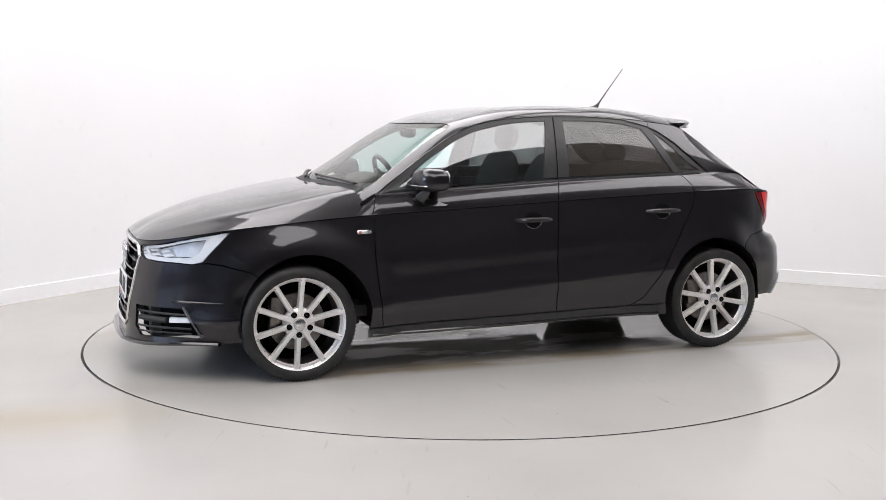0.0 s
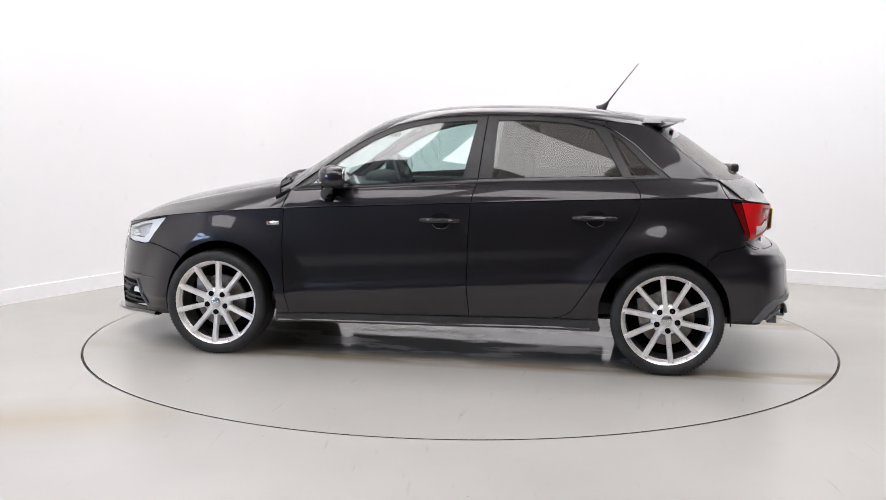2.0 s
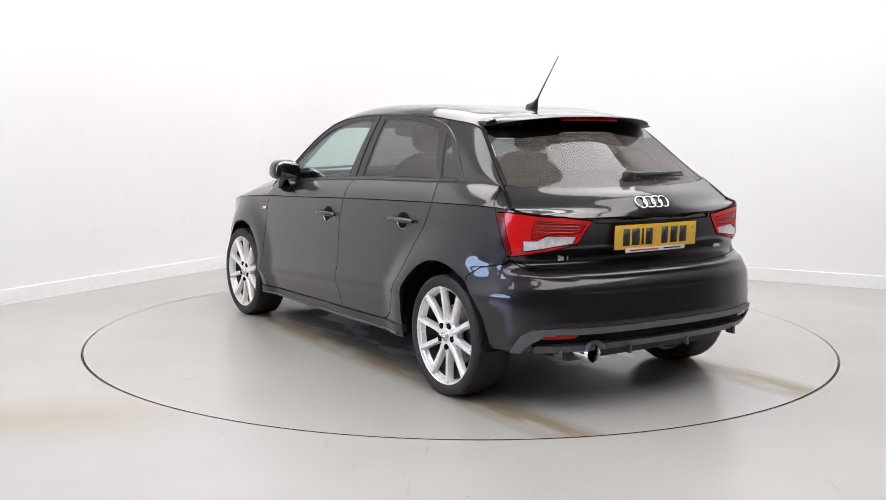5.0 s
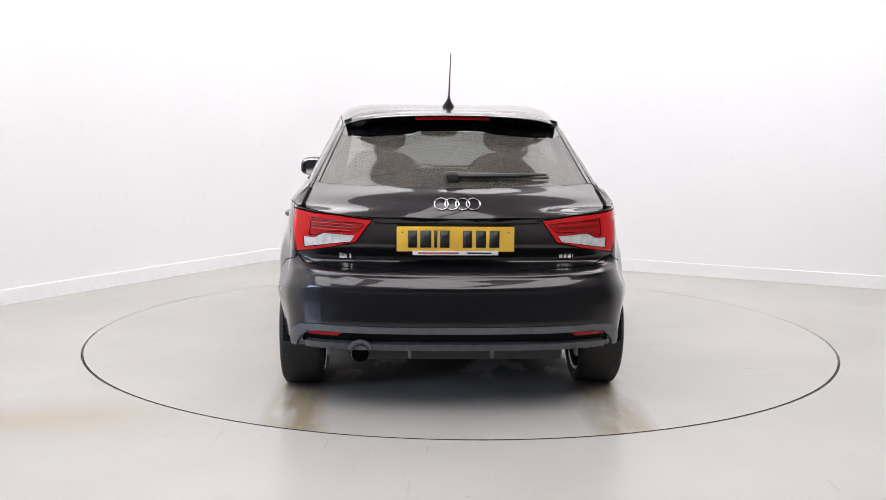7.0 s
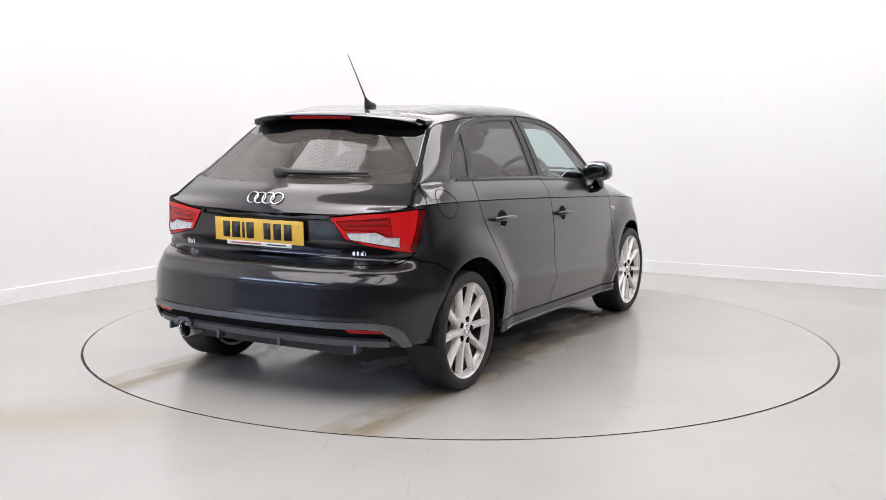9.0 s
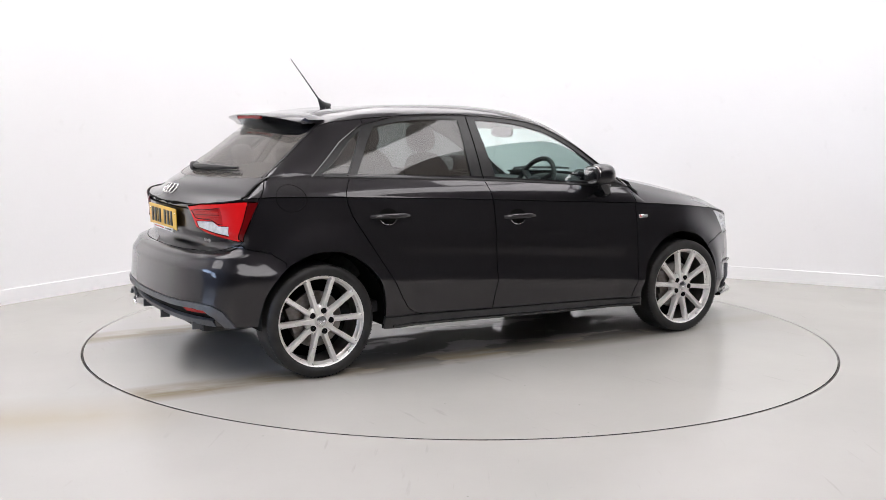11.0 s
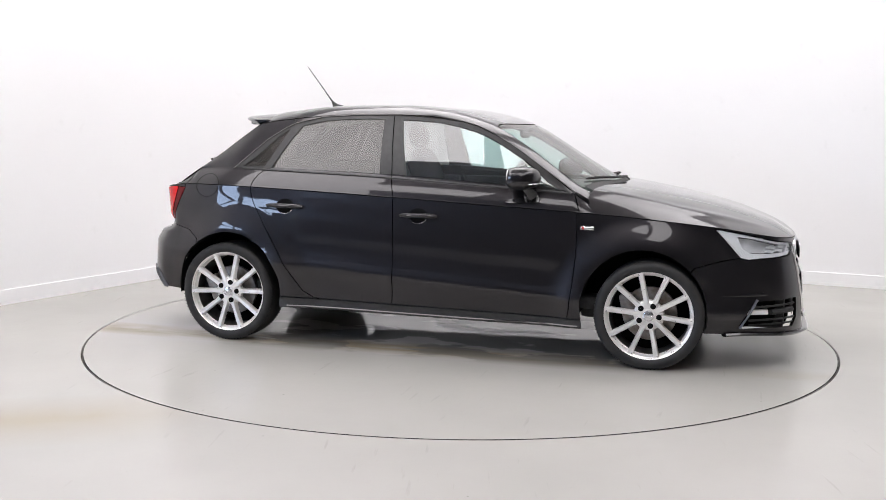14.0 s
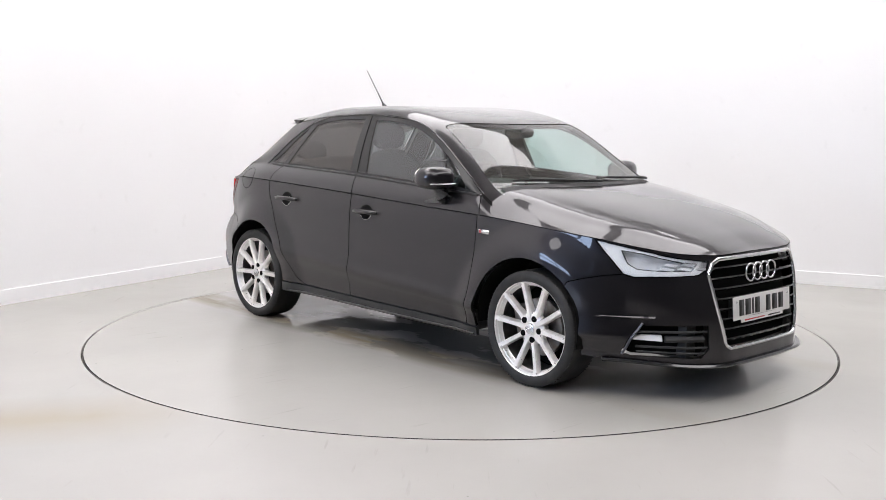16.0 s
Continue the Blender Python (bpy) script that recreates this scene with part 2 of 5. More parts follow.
def bisect(ts, t):
    lo, hi = 0, len(ts)
    while lo < hi:
        mid = (lo + hi) // 2
        lo, hi = (lo, mid) if t < ts[mid] else (mid + 1, hi)
    return lo


def ease(x, low, high):
    k = min(max((x - low) / (high - low), 0.0), 1.0)
    return k * k * (3 - 2 * k)


# ---- the room ----
CORNER = Vector((-1.27, 4.0, 0))
ALONG_L = Vector((-0.502, -0.865, 0)).normalized()
ALONG_R = Vector((0.905, -0.425, 0)).normalized()
LONG_L, LONG_R, ROUND = 17.0, 12.0, 1.3


def wall_line():
    """The white walls' foot: one wall, a rounded corner, the other wall."""
    a, b = CORNER + ALONG_L * ROUND, CORNER + ALONG_R * ROUND
    pts = []
    for i in range(17):
        k = i / 16
        pts.append(a * (1 - k) ** 2 + CORNER * 2 * k * (1 - k) + b * k * k)
    return pts


def upright(name, line, low, high, thick, mat, kind="structure", label="", category="wall"):
    """A wall of some thickness on a foot line, its front on the line, the rest to the left of it."""
    bm = bmesh.new()
    n = len(line)
    rows = []
    for i, p in enumerate(line):
        d = (line[min(i + 1, n - 1)] - line[max(i - 1, 0)]).normalized()
        out = Vector((-d.y, d.x, 0))
        rows.append([bm.verts.new((*q.xy, z)) for q in (p, p + out * thick) for z in (low, high)])
    for a, b in zip(rows, rows[1:]):
        for i, j in ((0, 1), (1, 3), (3, 2), (2, 0)):
            bm.faces.new((a[i], b[i], b[j], a[j]))
    bm.faces.new((rows[0][0], rows[0][1], rows[0][3], rows[0][2]))
    bm.faces.new((rows[-1][0], rows[-1][2], rows[-1][3], rows[-1][1]))
    ob = part(name, bm, mat, None)
    return tagged(ob, label, category, kind=kind)


def build_room():
    end_l, end_r = CORNER + ALONG_L * LONG_L, CORNER + ALONG_R * LONG_R
    far = end_l + ALONG_R * LONG_R
    gate0, gate1, gate_high = CORNER + ALONG_L * 8.2, CORNER + ALONG_L * 16.3, 3.1
    arc = wall_line()
    white = [gate0 + ALONG_L * 0.0] + arc + [end_r]
    upright("wall_north", white, 0, CEILING, 0.2, WALL, label="plain white painted wall with a rounded corner")
    foot = [p.copy() for p in [gate0] + arc + [end_r]]
    n = len(foot)
    inner = []
    for i, p in enumerate(foot):
        d = (foot[min(i + 1, n - 1)] - foot[max(i - 1, 0)]).normalized()
        inner.append(p - Vector((-d.y, d.x, 0)) * 0.012)
    upright("baseboard", inner, 0, 0.105, 0.012, WALL, label="white painted low skirting along the wall", category="baseboard")
    upright("wall_gate_head", [gate1, gate0], gate_high, CEILING, 0.2, WALL, label="white wall over the gate opening")
    upright("wall_gate_end", [end_l, gate1], 0, CEILING, 0.2, WALL, label="white wall beside the gate opening")
    upright("wall_south", [far, end_l], 0, CEILING, 0.2, BACK, label="light grey painted wall")
    upright("wall_east", [end_r, far], 0, CEILING, 0.2, BACK, label="light grey painted wall")
    # ceiling
    bm = bmesh.new()
    ring = [CORNER - (ALONG_L + ALONG_R) * 0.3, end_l + (ALONG_L - ALONG_R) * 0.3, far + (ALONG_L + ALONG_R) * 0.3, end_r + (ALONG_R - ALONG_L) * 0.3]
    slab(bm, [p.xy for p in ring], 0.1, Matrix.Translation((0, 0, CEILING)))
    tagged(part("ceiling", bm, CEIL, None), "white flat ceiling", "ceiling", kind="structure")
    # ceiling light panels in rows
    turn = Matrix.Rotation(math.atan2(ALONG_L.y, ALONG_L.x), 4, "Z")
    first = None
    places = [(1.6 + 2.3 * i, r) for i in range(4) for r in (1.45, 6.7)] + [(6.8, 2.8), (6.8, 4.8), (0.0, 2.9), (0.0, 4.9)]
    for along, across in places:
        at = CORNER + ALONG_L * max(along, 1.6) + ALONG_R * across
        m = Matrix.Translation((at.x, at.y, CEILING - 0.03)) @ turn
        if first is None:
            first = tagged(new("ceiling_light"), "long white light panel on the ceiling", "ceiling light", "light panels on the ceiling")
            bm = bmesh.new()
            box(bm, (0, 0, 0.005), (2.296, 1.66, 0.05), 0.004)
            part("frame", bm, LAMP_WHITE, first)
            bm = bmesh.new()
            box(bm, (0, 0, -0.024), (2.294, 1.60, 0.012), 0.003)
            part("diffuser", bm, PANEL, first)
            first.matrix_basis = m
        else:
            copy_thing(first, m)
    # gate opening: posts, daylight, yard outside
    gate = tagged(new("door_1"), "open white framed gate to the yard", "gate", kind="structure")
    for k in (0.0, 0.5, 1.0):
        at = gate0.lerp(gate1, k)
        bm = bmesh.new()
        box(bm, (at.x, at.y, gate_high / 2), (0.14, 0.14, gate_high), 0.01, turn)
        part("post", bm, SATIN, gate)
    bm = bmesh.new()
    mid = gate0.lerp(gate1, 0.5)
    box(bm, (mid.x, mid.y, 2.2), ((gate1 - gate0).length, 0.1, 0.1), 0.01, turn)
    part("cross_bar", bm, SATIN, gate)
    lamp = bpy.data.lights.new("gate_daylight", "AREA")
    lamp.shape, lamp.size, lamp.size_y = "RECTANGLE", 13.0, 5.0
    lamp.energy, lamp.color = OPENING_POWER, (0.52, 0.68, 1.0)
    ob = new("gate_daylight", lamp)
    ob.matrix_basis = look((-13.9, -11.4, 4.3), (0, 0, 1.2))
    # ground sheet, a hole for the turntable, and the pit under it
    bm = bmesh.new()
    n, far_r = 160, 60.0
    rows = [[bm.verts.new((r * math.cos(k * math.tau / n), r * math.sin(k * math.tau / n), z)) for k in range(n)]
            for r, z in ((HOLE, -0.08), (HOLE, -0.022), (HOLE, -0.004), (HOLE + 0.004, 0.0), (4.0, 0.0), (9.0, 0.0), (far_r, 0.0))]
    for a, b in zip(rows, rows[1:]):
        for k in range(n):
            bm.faces.new((a[k], a[(k + 1) % n], b[(k + 1) % n], b[k]))
    for f in bm.faces:
        f.material_index = 1 if f.calc_center_median().z < -0.02 and f.calc_center_median().xy.length < HOLE + 0.01 else 0
    tagged(part("floor", bm, [FLOOR, GAP], None), "worn light grey painted concrete floor with a brown band", "floor", kind="structure")
    bm = bmesh.new()
    lathe_z(bm, [(HOLE + 0.1, -0.09), (HOLE - 0.3, -0.09)], n)
    tagged(part("pit", bm, GAP, None), "dark gap round the turntable", "gap", kind="structure")


def lathe_z(bm, profile, n):
    rings = [[bm.verts.new((r * math.cos(k * math.tau / n), r * math.sin(k * math.tau / n), z)) for k in range(n)] for r, z in profile]
    for a, b in zip(rings, rings[1:]):
        for k in range(n):
            bm.faces.new((a[k], a[(k + 1) % n], b[(k + 1) % n], b[k]))
    return rings


HOLE = 2.2305
build_room()


def build_turntable():
    bm = bmesh.new()
    rings = lathe_z(bm, [(2.224, -0.06), (2.224, -0.005), (2.219, 0.0), (2.12, 0.0), (1.2, 0.0), (0.4, 0.0)], 160)
    bm.faces.new(rings[-1])
    for f in bm.faces:
        f.material_index = 1 if f.calc_center_median().z < -0.001 else 0
    table = tagged(new("turntable"), "round motor-driven floor turntable painted light grey with tyre marks", "turntable")
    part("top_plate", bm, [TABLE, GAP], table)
    bm = bmesh.new()
    rings = lathe_z(bm, [(2.2255, -0.05), (2.2265, -0.004), (2.2245, -0.0015)], 160)
    part("edge_band", bm, STEEL, table, "thin worn steel edge")
    return table


turntable = build_turntable()

# ---- the car: its skins in car space (x ahead, y to its left, z up, origin on the ground between the axles) ----
FRONT_AXLE, REAR_AXLE, HUB = 1.238, -1.212, 0.290

PLAN = curve((-0.05, 1.974, -0.20), (0.0, 1.978, 0.0), (0.05, 1.974, 0.20), (0.09, 1.954, 0.36), (0.13, 1.874, 0.52), (0.17, 1.745, 0.645),
             (0.21, 1.59, 0.735), (0.25, 1.41, 0.785), (0.35, 1.0, 0.812), (0.50, 0.30, 0.832), (0.62, -0.40, 0.835), (0.72, -0.95, 0.825),
             (0.79, -1.30, 0.812), (0.84, -1.50, 0.775), (0.88, -1.62, 0.725), (0.90, -1.675, 0.66), (0.92, -1.71, 0.58), (0.96, -1.755, 0.36),
             (1.0, -1.775, 0.0), (1.04, -1.755, -0.36))
SHOULDER = curve((0, 0.688), (0.09, 0.688), (0.13, 0.70), (0.17, 0.726), (0.21, 0.755), (0.25, 0.777), (0.35, 0.812), (0.50, 0.848), (0.62, 0.884),
                 (0.72, 0.906), (0.79, 0.917), (0.84, 0.917), (0.88, 0.908), (0.92, 0.888), (0.96, 0.870), (1.0, 0.868))
BOTTOM = curve((0, 0.175), (0.09, 0.178), (0.13, 0.19), (0.17, 0.198), (0.21, 0.20), (0.25, 0.205), (0.35, 0.20), (0.62, 0.215), (0.72, 0.225),
               (0.79, 0.262), (0.84, 0.280), (0.88, 0.288), (0.92, 0.288), (1.0, 0.29))
NOSE = curve((0.10, 0.06), (0.16, 0.068), (0.20, 0.066), (0.30, 0.062), (0.42, 0.054), (0.50, 0.042), (0.62, 0.013), (0.69, 0.0), (1.0, 0.0))
TAIL = curve((0.20, 0.0), (0.25, -0.03), (0.30, -0.065), (0.36, -0.105), (0.41, -0.112), (0.45, -0.109), (0.55, -0.100), (0.570, -0.098), (0.580, -0.092), (0.608, -0.070), (0.634, -0.046), (0.646, -0.004),
             (0.75, 0.010), (0.83, 0.006), (0.868, 0.0), (1.0, 0.0))
TUCK = curve((0, 0.036), (0.9, 0.028), (1.05, 0.024), (1.6, 0.007), (1.92, -0.010), (2.03, -0.012), (2.12, -0.003), (2.25, 0.004), (2.45, 0.007), (2.65, 0.012), (2.82, 0.021), (3.0, 0.034))


def sill_top(x):
    return 0.256 - 0.0187 * (x - 0.81)


def crease(x):
    return 0.362 - 0.070 * (x - 0.81)


def lower_skin(s, v):
    """Bumpers, wings, doors and tailgate up to the shoulder line; s runs from the nose's middle round to the tail's middle."""
    x, y = PLAN(s)
    a, b = PLAN(s - 0.004), PLAN(s + 0.004)
    nx = (b[1] - a[1]) / math.hypot(b[0] - a[0], b[1] - a[1])
    low, high = BOTTOM(s)[0], SHOULDER(s)[0]
    z = low + (high - low) * v
    zs, zc = sill_top(x), crease(x)
    zs = max(zs, low + 0.02)
    zc = max(zc, zs + 0.03)
    q = (z - low) / (zs - low) if z < zs else 1 + (z - zs) / (zc - zs) if z < zc else 2 + (z - zc) / (high - zc)
    side = 1 - nx * nx
    y -= TUCK(min(max(q, -0.2), 3.02))[0] * side * (1 if y > 0 else -1)
    flare = 0.0
    for cx, cz in ((FRONT_AXLE - 0.02, HUB), (REAR_AXLE + 0.03, HUB)):
        r = math.hypot(x - cx, z - cz)
        flare = max(flare, 1 - ease(r, 0.36, 0.53))
    y += 0.030 * flare * side * ease(x, -1.60, -1.32)
    # the rear bumper stands out past the tailgate at its corners
    full = 0.036 * ease(-x, 1.34, 1.56) * (1 - ease(z, 0.44, 0.70)) * ease(side, 0.02, 0.45)
    y += full * (1 if y > 0 else -1)
    if nx * nx > 1e-5:
        if x > 0:
            x += NOSE(z)[0] * nx * nx
        else:
            x += TAIL(z)[0] * nx * nx
    return Vector((x, y, z))


# edge of the upper skin (roof rail and pillars) and its middle line
EDGE = curve((0.0, 1.05, 0.72, 0.78), (0.08, 0.83, 0.722, 0.917), (0.16, 0.678, 0.694, 1.022), (0.24, 0.525, 0.666, 1.130), (0.32, 0.372, 0.640, 1.222),
             (0.38, 0.251, 0.622, 1.276), (0.45, 0.07, 0.606, 1.314), (0.52, -0.15, 0.596, 1.331), (0.60, -0.45, 0.586, 1.333), (0.66, -0.69, 0.572, 1.322),
             (0.71, -0.90, 0.556, 1.303), (0.76, -1.10, 0.545, 1.272), (0.80, -1.20, 0.572, 1.205), (0.85, -1.32, 0.614, 1.108), (0.90, -1.45, 0.653, 1.012),
             (0.93, -1.53, 0.680, 0.950), (0.95, -1.58, 0.690, 0.912), (0.97, -1.68, 0.615, 0.893), (0.985, -1.745, 0.40, 0.872), (1.0, -1.775, 0.0, 0.868))
MIDDLE = curve((0.0, 1.12, 0.90), (0.08, 1.0, 0.965), (0.16, 0.80, 1.072), (0.24, 0.62, 1.180), (0.32, 0.47, 1.270), (0.38, 0.35, 1.318), (0.45, 0.12, 1.366),
               (0.52, -0.15, 1.388), (0.60, -0.45, 1.390), (0.66, -0.70, 1.383), (0.71, -0.90, 1.364), (0.76, -1.12, 1.332), (0.80, -1.285, 1.245),
               (0.85, -1.455, 1.128), (0.90, -1.635, 1.004), (0.93, -1.712, 0.962), (0.95, -1.748, 0.922), (0.97, -1.767, 0.889), (0.985, -1.773, 0.873), (1.0, -1.775, 0.868))
ARCHING = curve((0.0, 8.0), (0.25, 8.0), (0.42, 9.0), (0.55, 10.0), (0.7, 8.5), (0.76, 4.5), (0.8, 2.5), (0.9, 2.4), (1.0, 2.0))


def upper_skin(s, u):
    """Windscreen, roof, rear screen and the tailgate's shoulder; u runs from the middle to the edge."""
    ex, ey, ez = EDGE(s)
    mx, mz = MIDDLE(s)
    p = ARCHING(s)[0]
    k = abs(u) ** p
    return Vector((mx + (ex - mx) * abs(u) ** 1.5, ey * u, ez + (mz - ez) * (1 - k)))


def plan_at(x):
    lo, hi = 0.18, 0.95
    for _ in range(40):
        mid = (lo + hi) / 2
        lo, hi = (mid, hi) if PLAN(mid)[0] > x else (lo, mid)
    return lo


def edge_at(x):
    lo, hi = 0.0, 0.965
    for _ in range(40):
        mid = (lo + hi) / 2
        lo, hi = (mid, hi) if EDGE(mid)[0] > x else (lo, mid)
    return lo


BELT = curve((-1.45, 0.668, 1.006), (-1.2, 0.700, 1.014), (-1.0, 0.716, 1.008), (-0.19, 0.744, 0.979), (0.426, 0.746, 0.943), (0.83, 0.735, 0.918))
side_cache = {}


def side_lines(x):
    key = round(x, 5)
    if key not in side_cache:
        s = plan_at(x)
        foot = lower_skin(s, 1.0)
        ex, ey, ez = EDGE(edge_at(x))
        by, bz = BELT(x)
        bz = min(bz, ez - 0.004)
        bz = max(bz, foot.z + 0.003)
        ez = max(ez, bz + 0.003)
        if x < -1.38:
            by = by + (max(by, ey) - by) * ease(-x, 1.38, 1.46)
        if x > 0.80 or x < -1.44:
            by = max(by, ey)
        side_cache[key] = (foot.y, foot.z, by, bz, ey, ez)
    return side_cache[key]


def side_skin(x, v):
    """Door tops, window band and quarter, from the shoulder (0) over the belt (1) to the roof rail (2)."""
    fy, fz, by, bz, ey, ez = side_lines(x)
    if v <= 1:
        return Vector((x, fy + (by - fy) * v + 0.009 * math.sin(math.pi * min(max(v, 0), 1)), fz + (bz - fz) * v))
    k = v - 1
    return Vector((x, by + (ey - by) * k + 0.010 * math.sin(math.pi * min(k, 1)), bz + (ez - bz) * k))


DOOR_S = plan_at(0.862)
HOOD_MID = curve((0.0, 1.978), (0.05, 1.958), (0.09, 1.905), (0.13, 1.83), (0.17, 1.70), (0.21, 1.57), (0.25, 1.44), (0.35, 1.14), (DOOR_S, 1.035))
HOOD_TOP = curve((1.0, 0.962), (1.128, 0.946), (1.265, 0.922), (1.437, 0.888), (1.61, 0.845), (1.783, 0.788), (1.87, 0.751), (1.915, 0.724), (1.958, 0.698), (1.978, 0.688))
HOOD_ROUND = curve((0.0, 2.4), (0.17, 3.0), (0.25, 3.6), (0.35, 6.5), (0.42, 10.0))


def hood_skin(s, u):
    p = lower_skin(s, 1.0)
    mx = HOOD_MID(s)[0]
    mz = max(HOOD_TOP(mx)[0], p.z)
    k = abs(u) ** HOOD_ROUND(s)[0]
    # a soft raised line runs along each side of the bonnet
    rise = 0.006 * math.exp(-((abs(u) - 0.80) / 0.05) ** 2) * ease(s, 0.10, 0.25)
    return Vector((mx + (p.x - mx) * abs(u) ** 1.6, p.y * u, p.z + (mz - p.z) * (1 - k) + rise))


# ---- cutting the skins into panels ----
def within(poly, x, y):
    odd = False
    for (x0, y0), (x1, y1) in zip(poly, poly[1:] + poly[:1]):
        if (y0 > y) != (y1 > y) and x < (x1 - x0) * (y - y0) / (y1 - y0) + x0:
            odd = not odd
    return odd


def sheet(skin, a_lines, b_lines, regions, base, store):
    """Cuts the sheet along the regions' outlines and sorts its pieces by region into store."""
    bm = bmesh.new()
    grid = [[bm.verts.new((a, b, 0)) for b in b_lines] for a in a_lines]
    for i in range(len(a_lines) - 1):
        for j in range(len(b_lines) - 1):
            bm.faces.new((grid[i][j], grid[i + 1][j], grid[i + 1][j + 1], grid[i][j + 1]))
    for _, poly in regions:
        x0, x1, y0, y1 = min(p[0] for p in poly), max(p[0] for p in poly), min(p[1] for p in poly), max(p[1] for p in poly)

        def boxed(f, lo, hi, lo2, hi2):
            xs, ys = [v.co.x for v in f.verts], [v.co.y for v in f.verts]
            return max(xs) >= lo and min(xs) <= hi and max(ys) >= lo2 and min(ys) <= hi2
        near = [f for f in bm.faces if boxed(f, x0, x1, y0, y1)]
        for (ax, ay), (bx, by) in zip(poly, poly[1:] + poly[:1]):
            if math.hypot(bx - ax, by - ay) < 1e-7:
                continue
            e = 1e-5
            hit = [f for f in near if f.is_valid and boxed(f, min(ax, bx) - e, max(ax, bx) + e, min(ay, by) - e, max(ay, by) + e)]
            if not hit:
                continue
            geom = list({*hit, *(x for f in hit for x in f.edges), *(x for f in hit for x in f.verts)})
            done = bmesh.ops.bisect_plane(bm, geom=geom, dist=1e-5, plane_co=(ax, ay, 0), plane_no=(by - ay, ax - bx, 0))
            near = [f for f in near if f.is_valid]
            known = set(near)
            near += [g for g in done["geom"] if isinstance(g, bmesh.types.BMFace) and g.is_valid and g not in known]
    bm.verts.index_update()
    spots = {}

    def spot(v):
        if v.index not in spots:
            a, b = v.co.x, v.co.y
            p = skin(a, b)
            h = 2e-3
            da, db = skin(a + h, b) - skin(a - h, b), skin(a, b + h) - skin(a, b - h)
            n = da.cross(db)
            n = n.normalized() if n.length > 1e-12 else Vector((0, 0, 1))
            if n.dot(p - Vector((p.x * 0.8, 0, 0.5))) < 0:
                n = -n
            spots[v.index] = (p, n)
        return spots[v.index]
    for f in bm.faces:
        c = f.calc_center_median()
        label = base
        for name, poly in regions:
            if within(poly, c.x, c.y):
                label = name
        store.setdefault(label, []).append([spot(v) for v in f.verts])
    bm.free()


def panel(name, faces, mats, parent, label="", mirror=None, shrink=0.0026, depth=0.016, sink=0.0, rim_mat=None):
    """One skin panel with turned-in edges. mirror: None as it is, 'other' for the other side, 'both' for a panel across the middle."""
    verts, normals, keys, polys = [], [], {}, []
    sets = {None: (1,), "other": (-1,), "both": (1, -1)}[mirror]
    for sgn in sets:
        for f in faces:
            ids = []
            for p, n in f:
                q, m = Vector((p.x, p.y * sgn, p.z)), Vector((n.x, n.y * sgn, n.z))
                k = (round(q.x, 4), round(q.y, 4), round(q.z, 4))
                if k not in keys:
                    keys[k] = len(verts)
                    verts.append(q), normals.append(m)
                if not ids or ids[-1] != keys[k]:
                    ids.append(keys[k])
            if len(ids) > 1 and ids[0] == ids[-1]:
                ids.pop()
            if len(set(ids)) < 3 or len(set(ids)) != len(ids):
                continue
            area = sum(((verts[ids[i]] - verts[ids[0]]).cross(verts[ids[i + 1]] - verts[ids[0]]) for i in range(1, len(ids) - 1)), Vector())
            if area.dot(sum((normals[i] for i in ids), Vector())) < 0:
                ids.reverse()
            polys.append(ids)
    count = {}
    for ids in polys:
        for i, j in zip(ids, ids[1:] + ids[:1]):
            count[(i, j)] = count.get((i, j), 0) + 1
    rim = [(i, j) for (i, j) in count if (j, i) not in count]
    push = {}
    for i, j in rim:
        t = (verts[j] - verts[i])
        if t.length < 1e-6:
            continue
        t.normalize()
        for k in (i, j):
            push[k] = push.get(k, Vector()) + normals[k].cross(t)
    for k, w in push.items():
        if w.length > 1e-6:
            verts[k] = verts[k] + w.normalized() * shrink
    if sink:
        verts = [v - n * sink for v, n in zip(verts, normals)]
    n_main = len(polys)
    if depth:
        for i, j in rim:
            a, b = len(verts), len(verts) + 1
            out = (verts[j] - verts[i]).cross(normals[i])
            out = out.normalized() if out.length > 1e-9 else normals[i]
            verts += [verts[i], verts[j], verts[j] - normals[j] * depth, verts[i] - normals[i] * depth]
            normals += [out] * 4
            polys.append([b, a, a + 3, a + 2])
    me = bpy.data.meshes.new(name)
    me.from_pydata([tuple(v) for v in verts], [], polys)
    me.update()
    mats = list(mats) if isinstance(mats, (list, tuple)) else [mats]
    ob = finish(name, me, mats + [rim_mat or GAP], parent, label)
    me.polygons.foreach_set("material_index", [0] * n_main + [len(mats)] * (len(polys) - n_main))
    me.normals_split_custom_set_from_vertices([tuple(n) for n in normals])
    return ob


def even(a, b, n):
    return [a + (b - a) * i / n for i in range(n + 1)]


def v_at(s, z):
    low, high = BOTTOM(s)[0], SHOULDER(s)[0]
    return (z - low) / (high - low)


def on_side(x, z):
    s = plan_at(x)
    return (s, v_at(s, z))


def on_end(y, z, rear):
    """The skin's place at half-width y and height z, on the tail or on the nose."""
    lo, hi = (0.84, 1.0) if rear else (0.0, 0.24)
    for _ in range(40):
        mid = (lo + hi) / 2
        yy = PLAN(mid)[1]
        if (yy > y) == rear:
            lo = mid
        else:
            hi = mid
    return (lo, v_at(lo, z))


def window_v(x, z):
    fy, fz, by, bz, ey, ez = side_lines(x)
    return (x, (z - fz) / (bz - fz) if z < bz else 1 + (z - bz) / (ez - bz))


